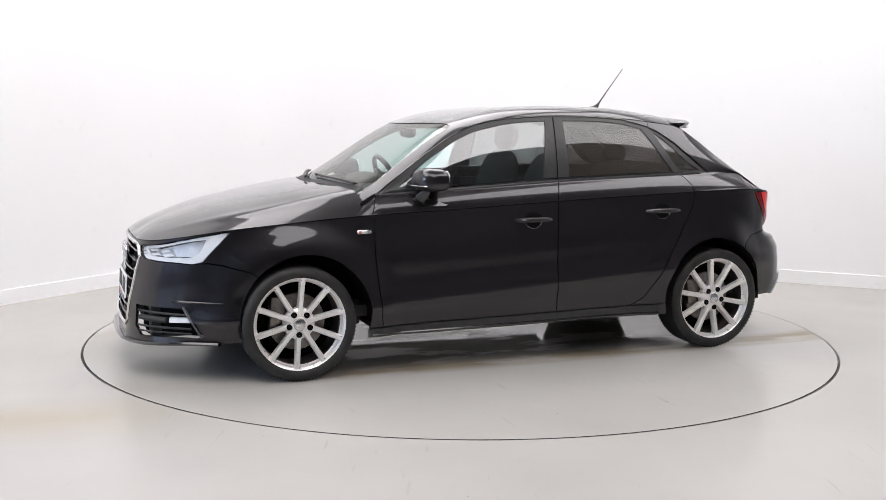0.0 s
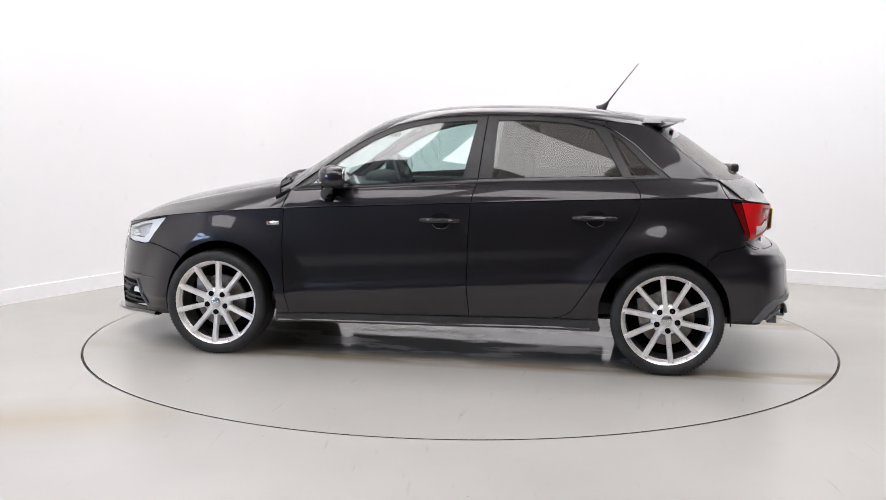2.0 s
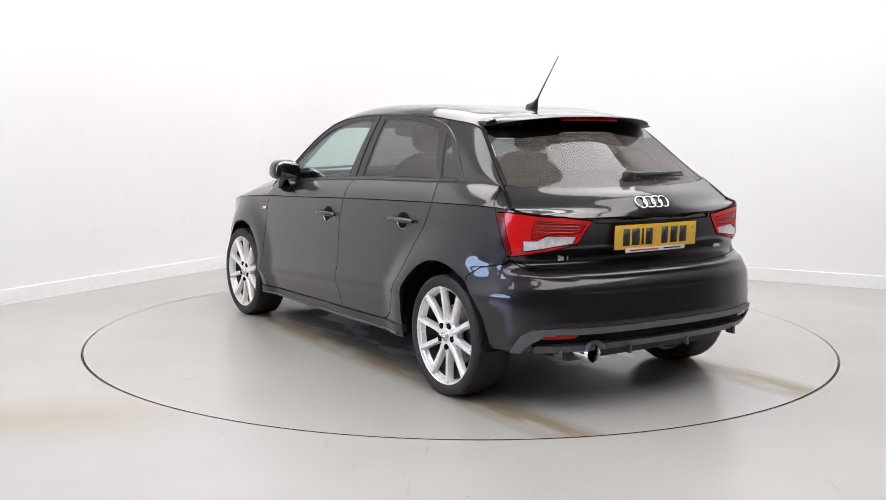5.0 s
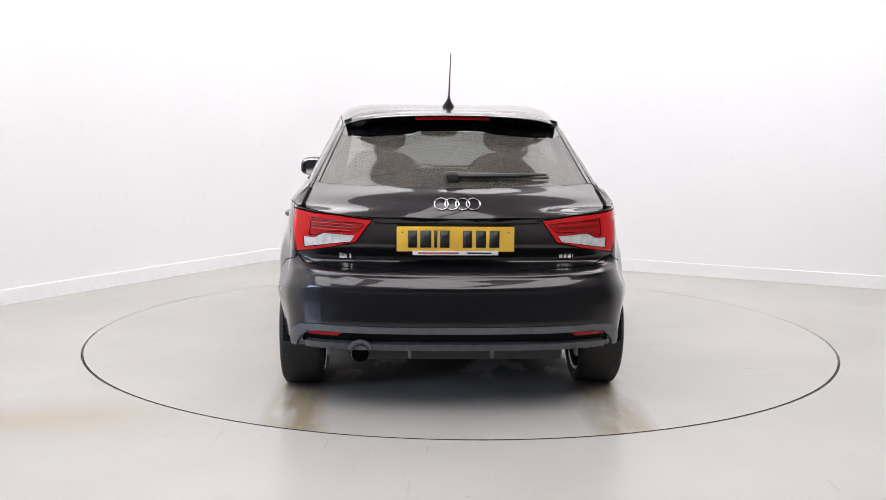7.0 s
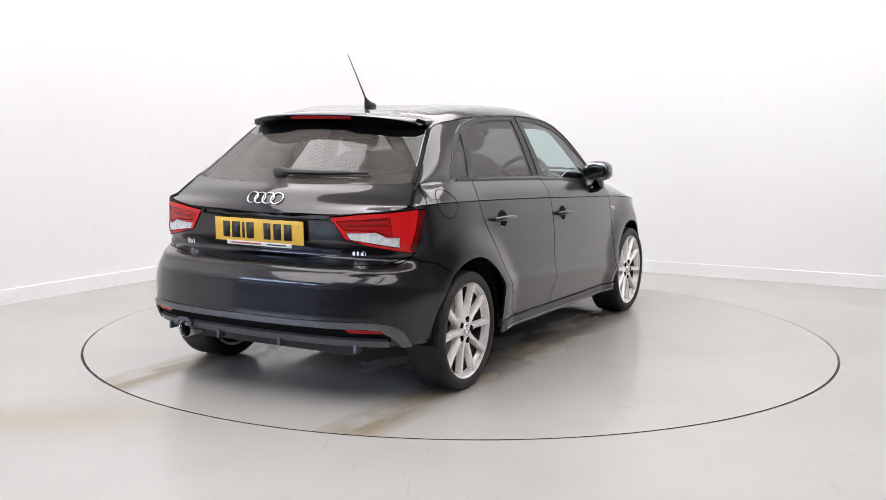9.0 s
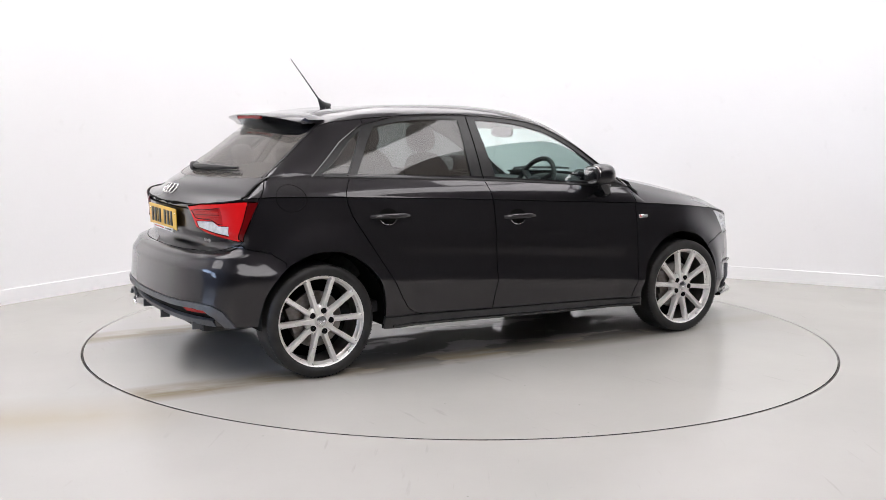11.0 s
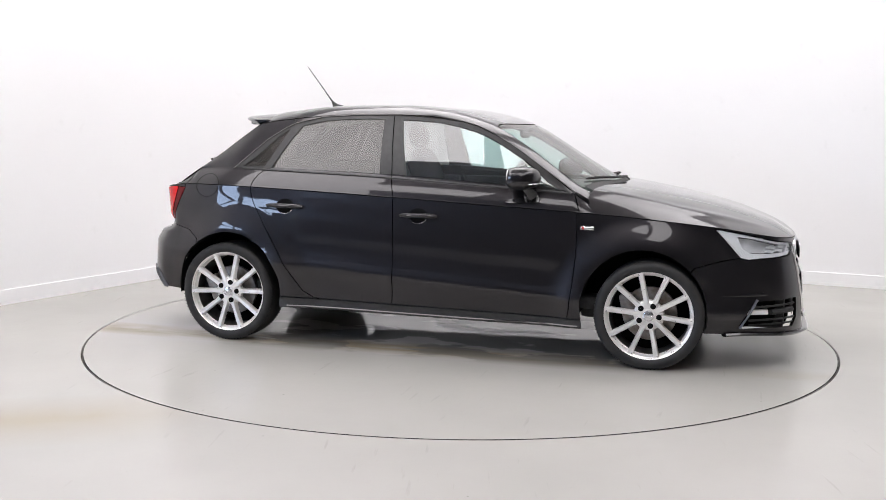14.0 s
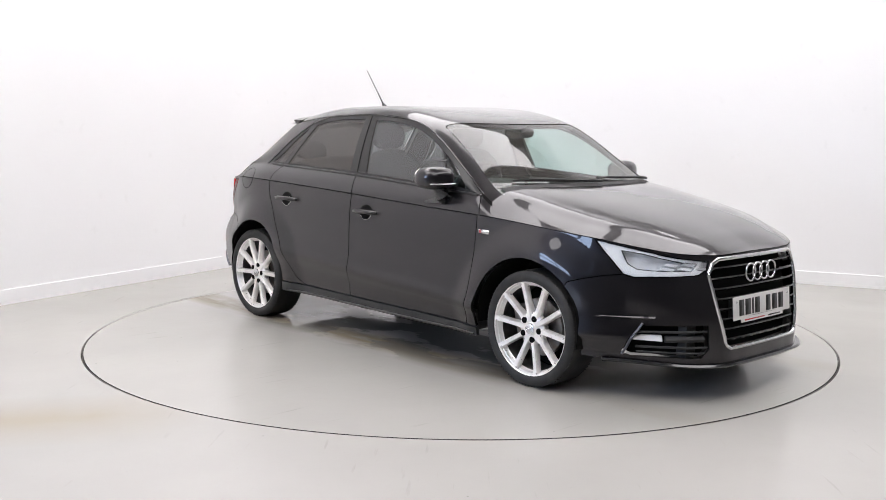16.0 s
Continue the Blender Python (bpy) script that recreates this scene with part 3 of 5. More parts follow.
def fine(pts, n=4):
    """A smooth closed line through the points."""
    out, c = [], len(pts)
    for i in range(c):
        p0, p1, p2, p3 = (np.array(pts[(i + k) % c], float) for k in (-1, 0, 1, 2))
        for k in range(n):
            t = k / n
            out.append(tuple(0.5 * (2 * p1 + (p2 - p0) * t + (2 * p0 - 5 * p1 + 4 * p2 - p3) * t * t + (3 * p1 - p0 - 3 * p2 + p3) * t ** 3)))
    return out


def steps(pts, n=6):
    """Straight lines between points, in small steps."""
    out = []
    for p, q in zip(pts, pts[1:] + pts[:1]):
        out += [tuple(a + (b - a) * k / n for a, b in zip(p, q)) for k in range(n)]
    return out


def arch(cx, cz, r):
    pts = []
    for i in range(37):
        a = radians(-14 + 208 * i / 36)
        pts.append(on_side(cx + r * math.cos(a), cz + r * math.sin(a)))
    return [(pts[0][0], -0.2)] + pts + [(pts[-1][0], -0.2)]


B_LINE = [(-0.187, 0.258), (-0.178, 0.35), (-0.173, 0.45), (-0.174, 0.58), (-0.176, 0.70), (-0.183, 0.84)]
A_LINE = [(0.806, 0.245), (0.818, 0.30), (0.833, 0.42), (0.844, 0.54), (0.850, 0.65), (0.849, 0.74), (0.845, 0.80)]
C_LINE = [(-0.60, 0.272), (-0.665, 0.286), (-0.724, 0.322), (-0.782, 0.408), (-0.867, 0.545), (-0.953, 0.681), (-1.037, 0.817), (-1.060, 0.885)]
LAMP_F = [(1.557, 0.745, 0.752), (1.73, 0.654, 0.718), (1.842, 0.545, 0.686), (1.94, 0.375, 0.662), (1.95, 0.385, 0.625), (1.93, 0.425, 0.600), (1.80, 0.605, 0.592),
          (1.738, 0.657, 0.588), (1.69, 0.685, 0.600), (1.645, 0.706, 0.655)]


def on_corner(p):
    """The nose's skin nearest to a point: by its bearing on the plan."""
    best = min(even(0.02, 0.26, 240), key=lambda s: (PLAN(s)[0] - p[0]) ** 2 + (PLAN(s)[1] - p[1]) ** 2)
    return (best, v_at(best, p[2]))


front_lamp = [on_corner(p) for p in LAMP_F]
GRILLE = [(0.0, 0.672), (0.318, 0.668), (0.358, 0.650), (0.386, 0.60), (0.376, 0.53), (0.338, 0.36), (0.312, 0.268), (0.286, 0.252), (0.0, 0.244)]
grille = [on_end(y, z, False) for y, z in GRILLE]
grille[0] = (-0.01, grille[0][1])
grille[-1] = (-0.01, grille[-1][1])
FOG = [(0.405, 0.366), (0.640, 0.366), (0.690, 0.232), (0.67, 0.220), (0.440, 0.216), (0.402, 0.26)]
fog = steps([on_end(y, z, False) for y, z in FOG], 3)
rear_lamp = [on_side(-1.513, 0.896), on_side(-1.56, 0.899), (0.875, v_at(0.875, 0.899)), (0.90, v_at(0.90, 0.890)), on_end(0.52, 0.880, True), on_end(0.374, 0.862, True),
             on_end(0.448, 0.760, True), on_end(0.56, 0.735, True), (0.90, v_at(0.90, 0.717)), (0.882, v_at(0.882, 0.705)), on_side(-1.603, 0.706), on_side(-1.578, 0.765), on_side(-1.546, 0.832)]
tail_edge = [(plan_at(-1.512), 1.2), (plan_at(-1.512), 0.985), (plan_at(-1.578), v_at(0.868, 0.76)), (0.8755, v_at(0.8755, 0.705)), (0.8805, v_at(0.8805, 0.69)), on_end(0.675, 0.672, True), on_end(0.62, 0.652, True), on_end(0.43, 0.645, True), on_end(0.2, 0.6405, True),
             (1.01, v_at(1.0, 0.640)), (1.01, 1.2)]
rear_bumper = [on_side(-1.40, 0.10), on_side(-1.40, 0.60), on_side(-1.47, 0.648), on_side(-1.60, 0.672), (0.8805, v_at(0.8805, 0.69)), (0.893, 0.6), (1.01, v_at(1.0, 0.66)), (1.01, -0.2), (0.82, -0.2)]
insert = steps([(1.01, v_at(1.0, 0.378)), on_end(0.60, 0.378, True), on_end(0.66, 0.362, True), on_end(0.668, 0.318, True), (1.01, v_at(1.0, 0.318))], 4)
wing = ([on_side(x, z) for x, z in A_LINE] + [(plan_at(0.845), 1.2), (plan_at(1.545), 1.2), front_lamp[0], front_lamp[9], front_lamp[8]]
        + [on_side(1.60, 0.588), on_side(1.52, 0.568), on_side(1.46, 0.55), on_side(1.3, 0.30), on_side(1.0, 0.10), on_side(0.806, 0.10)])
lamp_deep = steps([on_end(y, z, True) for y, z in ((0.655, 0.866), (0.412, 0.842), (0.446, 0.806), (0.585, 0.806), (0.637, 0.787), (0.662, 0.787))], 3)
lamp_white = steps([on_end(y, z, True) for y, z in ((0.690, 0.776), (0.637, 0.776), (0.595, 0.797), (0.455, 0.790), (0.475, 0.762), (0.60, 0.745), (0.687, 0.732))], 3)
rear_lamp_side = [on_side(-1.513, 0.896), on_side(-1.562, 0.898), (0.868, v_at(0.868, 0.82)), (0.880, v_at(0.880, 0.72)), on_side(-1.603, 0.706), on_side(-1.578, 0.765), on_side(-1.546, 0.832)]
handle_strip = steps([(1.01, v_at(1.0, 0.866)), on_end(0.362, 0.864, True), on_end(0.372, 0.846, True), (1.01, v_at(1.0, 0.846))], 4)
frame_bar = steps([(1.01, v_at(1.0, 0.402)), on_end(0.60, 0.404, True), on_end(0.67, 0.396, True), on_end(0.706, 0.365, True), (0.876, v_at(0.876, 0.26)), (0.886, v_at(0.886, 0.26)), on_end(0.672, 0.34, True),
                   on_end(0.645, 0.366, True), on_end(0.60, 0.377, True), (1.01, v_at(1.0, 0.376))], 3)
lip_bar = steps([(1.01, v_at(1.0, 0.322)), on_end(0.20, 0.322, True), on_end(0.66, 0.320, True), on_end(0.665, 0.20, True), (1.01, -0.2)], 3)
reflector = steps([on_end(0.660, 0.351, True), on_end(0.648, 0.372, True), on_end(0.50, 0.374, True), on_end(0.53, 0.351, True)], 3)
front_bumper = [(-0.01, -0.2), (-0.01, 1.2), (plan_at(1.3), 1.2), (plan_at(1.3), -0.2)]
front_door = [on_side(x, z) for x, z in A_LINE] + [(plan_at(0.845), 1.2), (plan_at(-0.185), 1.2)] + [on_side(x, z) for x, z in B_LINE[::-1]]
rear_door = [on_side(x, z) for x, z in B_LINE] + [(plan_at(-0.185), 1.2), (plan_at(-1.064), 1.2)] + [on_side(x, z) for x, z in C_LINE[::-1]]
sill = [on_side(0.90, 0.249), on_side(0.5, sill_top(0.5) - 0.003), on_side(0.0, sill_top(0.0) - 0.003), on_side(-0.5, sill_top(-0.5) - 0.003), on_side(-0.87, 0.284), (plan_at(-0.87), -0.2), (plan_at(0.90), -0.2)]

skins = {}
low_a = even(0, 0.26, 64) + even(0.26, 0.80, 74)[1:] + even(0.80, 1.0, 60)[1:]
sheet(lower_skin, low_a, even(0, 1, 46), [
    ("front_bumper", front_bumper), ("wing", wing), ("front_door", front_door), ("rear_door", rear_door), ("rear_bumper", rear_bumper),
    ("tailgate", tail_edge), ("sill", sill), ("tail_light", rear_lamp), ("lamp_deep", lamp_deep), ("lamp_side", [p for p in rear_lamp_side]), ("lamp_white", lamp_white), ("headlight", front_lamp), ("grille", steps(grille, 3)), ("fog", fog),
    ("insert", insert), ("frame_bar", frame_bar), ("lip_bar", lip_bar), ("reflector", reflector), ("handle_strip", handle_strip),
    ("arch", arch(FRONT_AXLE - 0.036, 0.312, 0.324)), ("arch", arch(REAR_AXLE + 0.022, 0.318, 0.327))], "rear_quarter", skins)

# upper side: doors' tops, the window band and the quarter
GLASS_F = [(0.745, 0.938), (0.614, 1.040), (0.523, 1.102), (0.371, 1.192), (0.219, 1.252), (0.068, 1.286), (-0.083, 1.301), (-0.191, 1.306), (-0.160, 1.14), (-0.128, 0.995), (0.15, 0.977), (0.43, 0.957)]
GLASS_R = [(-0.300, 1.308), (-0.42, 1.309), (-0.536, 1.307), (-0.687, 1.294), (-0.815, 1.268), (-0.860, 1.205), (-0.903, 1.134), (-0.968, 1.022), (-0.75, 1.018), (-0.50, 1.009), (-0.285, 1.001), (-0.291, 1.1)]
GLASS_Q = [(-0.893, 1.250), (-0.961, 1.202), (-1.015, 1.150), (-1.070, 1.092), (-1.160, 1.028), (-1.012, 1.028)]
SURROUND = [(0.826, 0.921), (0.75, 0.978), (0.678, 1.026), (0.60, 1.079), (0.525, 1.131), (0.45, 1.179), (0.372, 1.222), (0.251, 1.276), (0.16, 1.299), (0.07, 1.313), (-0.15, 1.330), (-0.45, 1.332), (-0.69, 1.3195), (-0.80, 1.295), (-0.87, 1.278),
            (-0.933, 1.246), (-1.026, 1.184), (-1.12, 1.097), (-1.212, 1.014)]
band = [window_v(x, z) for x, z in SURROUND] + [(x, 1.0 + (0.06 if -1.0 < x < 0.6 else 0.03)) for x in even(-1.20, 0.80, 24)]
top_front = [(0.862, -0.2), (0.855, 0.1), (0.842, 0.55), (0.825, 1.0), (0.825, 2.2), (-0.245, 2.2), (-0.228, 1.6), (-0.212, 1.05), (-0.19, 0.3), (-0.186, -0.2)]
top_rear = [(-0.186, -0.2), (-0.19, 0.3), (-0.212, 1.05), (-0.228, 1.6), (-0.245, 2.2), (-0.88, 2.2)] + [window_v(x, z) for x, z in SURROUND[-5:-1]] + [(-1.16, 1.2), (-1.0, 1.0), (-1.03, 0.75), (-1.055, 0.35), (-1.066, -0.2)]
tail_top = [(-1.450, 1.2), (-1.460, 0.9), (-1.480, 0.5), (-1.512, -0.2), (-1.66, -0.2), (-1.66, 1.2)]
side_a = even(1.02, 0.862, 10) + even(0.862, -1.585, 120)[1:]
sheet(side_skin, side_a, even(0, 1, 8) + even(1, 2, 18)[1:], [
    ("wing", [(1.05, -0.2), (1.05, 2.2), (0.78, 2.2), (0.78, -0.2)]), ("front_door", top_front), ("rear_door", top_rear), ("tailgate_side", tail_top), ("front_frame", [p for p in band]),
    ("front_glass", [window_v(x, z) for x, z in GLASS_F]), ("rear_glass", [window_v(x, z) for x, z in GLASS_R]),
    ("quarter_glass", [window_v(x, z) for x, z in GLASS_Q])], "rear_quarter", skins)

# upper skin
screen = [(0.05, -0.01), (0.336, -0.01), (0.338, 0.30), (0.340, 0.60), (0.343, 0.80), (0.338, 0.872), (0.325, 0.885), (0.20, 0.885), (0.08, 0.90), (0.05, 0.90)]
hatch_glass = [(0.765, -0.01), (0.765, 0.955), (0.79, 0.965), (0.85, 0.965), (0.899, 0.968), (0.902, 0.90), (0.903, 0.5), (0.904, -0.01)]
hatch_frit = [(0.765, -0.01), (0.765, 0.955), (0.786, 0.9635), (0.797, 0.90), (0.804, 0.70), (0.803, 0.35), (0.798, 0.28), (0.797, -0.01)]
tail_cap = [(0.765, -0.01), (0.765, 0.955), (0.79, 0.965), (0.85, 0.965), (0.90, 0.968), (0.91, 1.2), (1.01, 1.2), (1.01, -0.01)]
sheet(upper_skin, even(0.02, 0.34, 44) + even(0.34, 0.76, 50)[1:] + even(0.76, 1.0, 40)[1:], even(0, 0.8, 16) + even(0.8, 1.0, 10)[1:], [
    ("tailgate", tail_cap), ("windscreen", screen), ("hatch_glass", hatch_glass), ("hatch_frit", hatch_frit)], "roof", skins)
sheet(hood_skin, even(0.0, DOOR_S, 60), even(0, 0.7, 18) + even(0.7, 1.0, 14)[1:], [], "bonnet", skins)

car = tagged(new("car"), "black five-door hatchback car with silver alloy wheels on the turntable", "car")

panel("front_bumper", skins["front_bumper"], PAINT, car, mirror="both")
panel("rear_bumper", skins["rear_bumper"], PAINT, car, mirror="both")
tailgate = panel("tailgate", skins["tailgate"] + skins["tailgate_side"], PAINT, car, mirror="both")
panel("bonnet", skins["bonnet"], PAINT, car, mirror="both")
panel("roof", skins["roof"], PAINT, car, mirror="both", depth=0.03)
panel("windscreen", skins["windscreen"], SCREEN, car, "clear green-tinted windscreen", mirror="both", depth=0, sink=0.003)
panel("rear_window", skins["hatch_glass"], DUSTY, tailgate, "dusty dark privacy glass", mirror="both", depth=0, sink=0.002)
panel("diffuser_mesh", skins["insert"], GAP, car, "black honeycomb insert", mirror="both", sink=0.012, depth=0)
sides = {}
for side, mirror in (("left", None), ("right", "other")):
    panel("front_wing", skins["wing"], PAINT, car, mirror=mirror)
    panel("rear_quarter_panel", skins["rear_quarter"], PAINT, car, mirror=mirror)
    panel("side_sill", skins["sill"], SILL, car, "satin dark grey sill trim", mirror=mirror, sink=-0.008, depth=0.022, rim_mat=SILL)
    sides[side, "front"] = panel("front_door", skins["front_door"], PAINT, car, mirror=mirror)
    sides[side, "rear"] = panel("rear_door", skins["rear_door"], PAINT, car, mirror=mirror)
    panel("window_surround", skins["front_frame"], TRIM, car, "black window surround and pillars", mirror=mirror, shrink=0.0, depth=0.02, sink=0.004, rim_mat=TRIM)
    panel("window", skins["front_glass"], CLEAR, sides[side, "front"], "clear green-tinted glass", mirror=mirror, depth=0, sink=0.008)
    panel("window", skins["rear_glass"], PRIVACY, sides[side, "rear"], "dark privacy glass", mirror=mirror, depth=0, sink=0.008)
    panel("quarter_window", skins["quarter_glass"], PRIVACY, car, "dark privacy glass", mirror=mirror, depth=0, sink=0.008)


# ---- wheels ----
def wheel_parts():
    """Meshes of one wheel about its hub, the outer face towards +y."""
    made = []
    bm = bmesh.new()
    lathe(bm, [(0.233, 0.0), (0.236, -0.006), (0.230, -0.012), (0.221, -0.016), (0.219, -0.030), (0.211, -0.038), (0.208, -0.17), (0.216, -0.185), (0.228, -0.190),
               (0.232, -0.184), (0.222, -0.17), (0.222, -0.03), (0.226, -0.016), (0.228, -0.004)], 72, True)
    for f in bm.faces:
        m = f.calc_center_median()
        f.material_index = 1 if m.y < -0.034 and math.hypot(m.x, m.z) < 0.2195 else 0
    made.append(("wheel", bm, [ALLOY, BARREL], "rim", ""))
    bm = bmesh.new()
    lathe(bm, [(0.231, -0.004), (0.240, 0.004), (0.254, 0.009), (0.268, 0.008), (0.279, 0.002), (0.2865, -0.008), (0.2895, -0.022), (0.2900, -0.05), (0.2902, -0.095),
               (0.2900, -0.14), (0.2895, -0.168), (0.2865, -0.182), (0.279, -0.192), (0.262, -0.199), (0.244, -0.196), (0.231, -0.188)], 90)
    # tread grooves and shoulder blocks
    for k in range(90):
        a = math.tau * k / 90
        turn = Matrix.Rotation(-a, 4, "Y")
        for y in (-0.016, -0.174):
            box(bm, (0, 0, 0), (0.0045, 0.022, 0.005), 0, turn @ Matrix.Translation((0, y, 0.2868)))
    made.append(("tyre", bm, RUBBER, "tyre", "black low-profile rubber tyre"))
    for y in (-0.055, -0.095, -0.135):
        bm = bmesh.new()
        lathe(bm, [(0.2906, y - 0.004), (0.2912, y), (0.2906, y + 0.004)], 90)
        made.append(("tread_groove", bm, GAP, "groove", ""))
    # one spoke, flared at both ends, a ridge along its face
    bm = bmesh.new()
    rows = []
    for r, w, y, d in ((0.040, 0.015, -0.014, 0.045), (0.070, 0.0135, -0.013, 0.045), (0.095, 0.0118, -0.014, 0.038), (0.130, 0.0122, -0.011, 0.032), (0.170, 0.0128, -0.008, 0.030),
                       (0.200, 0.0132, -0.005, 0.030), (0.216, 0.0138, -0.003, 0.030), (0.228, 0.0145, -0.002, 0.028)):
        rows.append([bm.verts.new((x, yy, r)) for x, yy in ((-w * 1.15, y - d), (-w, y - 0.006), (-w * 0.72, y), (0, y - 0.0012), (w * 0.72, y), (w, y - 0.006), (w * 1.15, y - d))])
    for p, q in zip(rows, rows[1:]):
        for i in range(6):
            bm.faces.new((p[i], p[i + 1], q[i + 1], q[i]))
    bm.faces.new(rows[0][::-1]), bm.faces.new(rows[-1])
    for i in range(len(rows) - 1):
        bm.faces.new((rows[i][0], rows[i + 1][0], rows[i + 1][6], rows[i][6]))
    made.append(("spoke", bm, ALLOY, "spoke", ""))
    bm = bmesh.new()
    lathe(bm, [(0.001, -0.012), (0.030, -0.012), (0.034, -0.018), (0.052, -0.017), (0.066, -0.020), (0.078, -0.028), (0.082, -0.05), (0.070, -0.07), (0.001, -0.075)], 60)
    made.append(("hub", bm, ALLOY, "hub", ""))
    bm = bmesh.new()
    lathe(bm, [(0.0005, -0.003), (0.020, -0.0035), (0.0265, -0.006), (0.0285, -0.010), (0.0285, -0.016)], 36)
    made.append(("hub_cap", bm, SATIN, "cap", "grey centre cap"))
    bm = bmesh.new()
    for k in range(4):
        ring = [(-0.0132 + 0.0088 * k + 0.0055 * math.cos(a), -0.0025, 0.0055 * math.sin(a)) for a in even(0, math.tau, 16)[:-1]]
        tube(bm, ring, 0.0009, 5, True, up=(0, 1, 0))
    made.append(("ring_emblem", bm, CHROME, "emblem", ""))
    bm = bmesh.new()
    lathe(bm, [(0.0005, -0.0105), (0.0135, -0.0105), (0.0150, -0.0115), (0.0150, -0.03)], 16)
    made.append(("bolt", bm, GAP, "bolt", "dark bolt recess"))
    bm = bmesh.new()
    lathe(bm, [(0.05, -0.095), (0.055, -0.088), (0.142, -0.088), (0.144, -0.091), (0.144, -0.108), (0.142, -0.112), (0.05, -0.112)], 60)
    made.append(("brake_disc", bm, STEEL, "disc", "bare steel brake disc"))
    bm = bmesh.new()
    box(bm, (0.105, -0.098, 0.05), (0.075, 0.075, 0.15), 0.015)
    made.append(("brake_caliper", bm, STEEL, "caliper", ""))
    bm = bmesh.new()
    lathe(bm, [(0.001, -0.185), (0.21, -0.185), (0.215, -0.17)], 48)
    made.append(("inner_face", bm, GAP, "inner", ""))
    return made


def build_wheels():
    meshes = {}
    for name, bm, mat, key, label in wheel_parts():
        bmesh.ops.recalc_face_normals(bm, faces=bm.faces)
        for e in bm.edges:
            e.smooth = len(e.link_faces) == 2 and e.calc_face_angle(0) < radians(38)
        me = bpy.data.meshes.new(name)
        bm.to_mesh(me)
        bm.free()
        for mt in mat if isinstance(mat, list) else [mat]:
            me.materials.append(mt)
        me.polygons.foreach_set("use_smooth", [True] * len(me.polygons))
        meshes[key] = (name, me, label)

    def hang(key, parent, m=None):
        name, me, label = meshes[key]
        ob = new(name, me)
        ob.parent = parent
        if m is not None:
            ob.matrix_basis = m
        return tagged(ob, label)
    for x, y, face, roll in ((FRONT_AXLE, 0.813, 0, -4), (REAR_AXLE, 0.815, 0, 7), (FRONT_AXLE, -0.813, 180, 12), (REAR_AXLE, -0.815, 180, 20)):
        wheel = hang("rim", car, pose(x, y, HUB, 0, 0, face) @ pose(0, 0, 0, 0, roll, 0))
        tagged(wheel, "silver ten-spoke alloy wheel")
        for key in ("tyre", "hub", "cap", "emblem", "disc", "caliper", "inner"):
            hang(key, wheel)
        for k in range(10):
            hang("spoke", wheel, pose(0, 0, 0, 0, 36 * k, 0))
        for k in range(5):
            hang("bolt", wheel, pose(0, 0, 0, 0, 36 + 72 * k, 0) @ pose(0, 0, 0.055))


build_wheels()


def build_underside():
    # wheel-arch liners
    for cx, r in ((FRONT_AXLE - 0.036, 0.334), (REAR_AXLE + 0.022, 0.340)):
        for sgn in (1, -1):
            bm = bmesh.new()
            rows = []
            for i in range(25):
                a = radians(-12 + 198 * i / 24)
                rows.append([bm.verts.new((cx + rr * math.cos(a), sgn * y, 0.304 + rr * math.sin(a))) for rr, y in ((r - 0.002, 0.80), (r + 0.006, 0.78), (r + 0.01, 0.52), (0.05, 0.50))])
            for p, q in zip(rows, rows[1:]):
                for i in range(3):
                    bm.faces.new((p[i], p[i + 1], q[i + 1], q[i]))
            part("arch_liner", bm, FELT, car, "black plastic wheel-arch liner")
    bm = bmesh.new()
    box(bm, (0.05, 0, 0.26), (1.55, 1.56, 0.10), 0.02)
    part("floor_pan", bm, PLASTIC, car)
    bm = bmesh.new()
    box(bm, (1.38, 0, 0.30), (1.10, 0.98, 0.20), 0.03)
    part("engine_tray", bm, PLASTIC, car)
    bm = bmesh.new()
    box(bm, (-1.20, 0, 0.32), (1.05, 0.98, 0.20), 0.03)
    part("rear_floor", bm, PLASTIC, car)
    bm = bmesh.new()
    tube(bm, [(REAR_AXLE, -0.62, HUB - 0.02), (REAR_AXLE + 0.06, -0.4, HUB - 0.06), (REAR_AXLE + 0.06, 0.4, HUB - 0.06), (REAR_AXLE, 0.62, HUB - 0.02)], 0.035, 10)
    part("rear_axle", bm, PLASTIC, car)
    bm = bmesh.new()
    tube(bm, [(FRONT_AXLE, -0.62, HUB), (FRONT_AXLE, 0.62, HUB)], 0.025, 10)
    part("drive_shaft", bm, STEEL, car)


build_underside()


# ---- the car's details ----
def on(skin, a, b, lift=0.0):
    """A place on a skin, lifted off along its normal."""
    h = 2e-3
    p = skin(a, b)
    n = (skin(a + h, b) - skin(a - h, b)).cross(skin(a, b + h) - skin(a, b - h)).normalized()
    if n.dot(p - Vector((p.x * 0.8, 0, 0.5))) < 0:
        n = -n
    return p + n * lift


def flip(p, sgn):
    return Vector((p[0], p[1] * sgn, p[2]))


def bar(bm, p, q, w, h, bevel=0.0):
    """A straight bar of breadth w and height h from p to q."""
    p, q = Vector(p), Vector(q)
    d = q - p
    box(bm, (0, 0, 0), (d.length, w, h), bevel, Matrix.Translation((p + q) / 2) @ d.to_track_quat("X", "Z").to_matrix().to_4x4())


def side_point(x, z, sgn, lift=0.0):
    """A place on the car's flank."""
    s = plan_at(x)
    if z > lower_skin(s, 1.0).z:
        p = on(side_skin, *window_v(x, z), lift)
    else:
        p = on(lower_skin, s, v_at(s, z), lift)
    return flip(p, sgn)


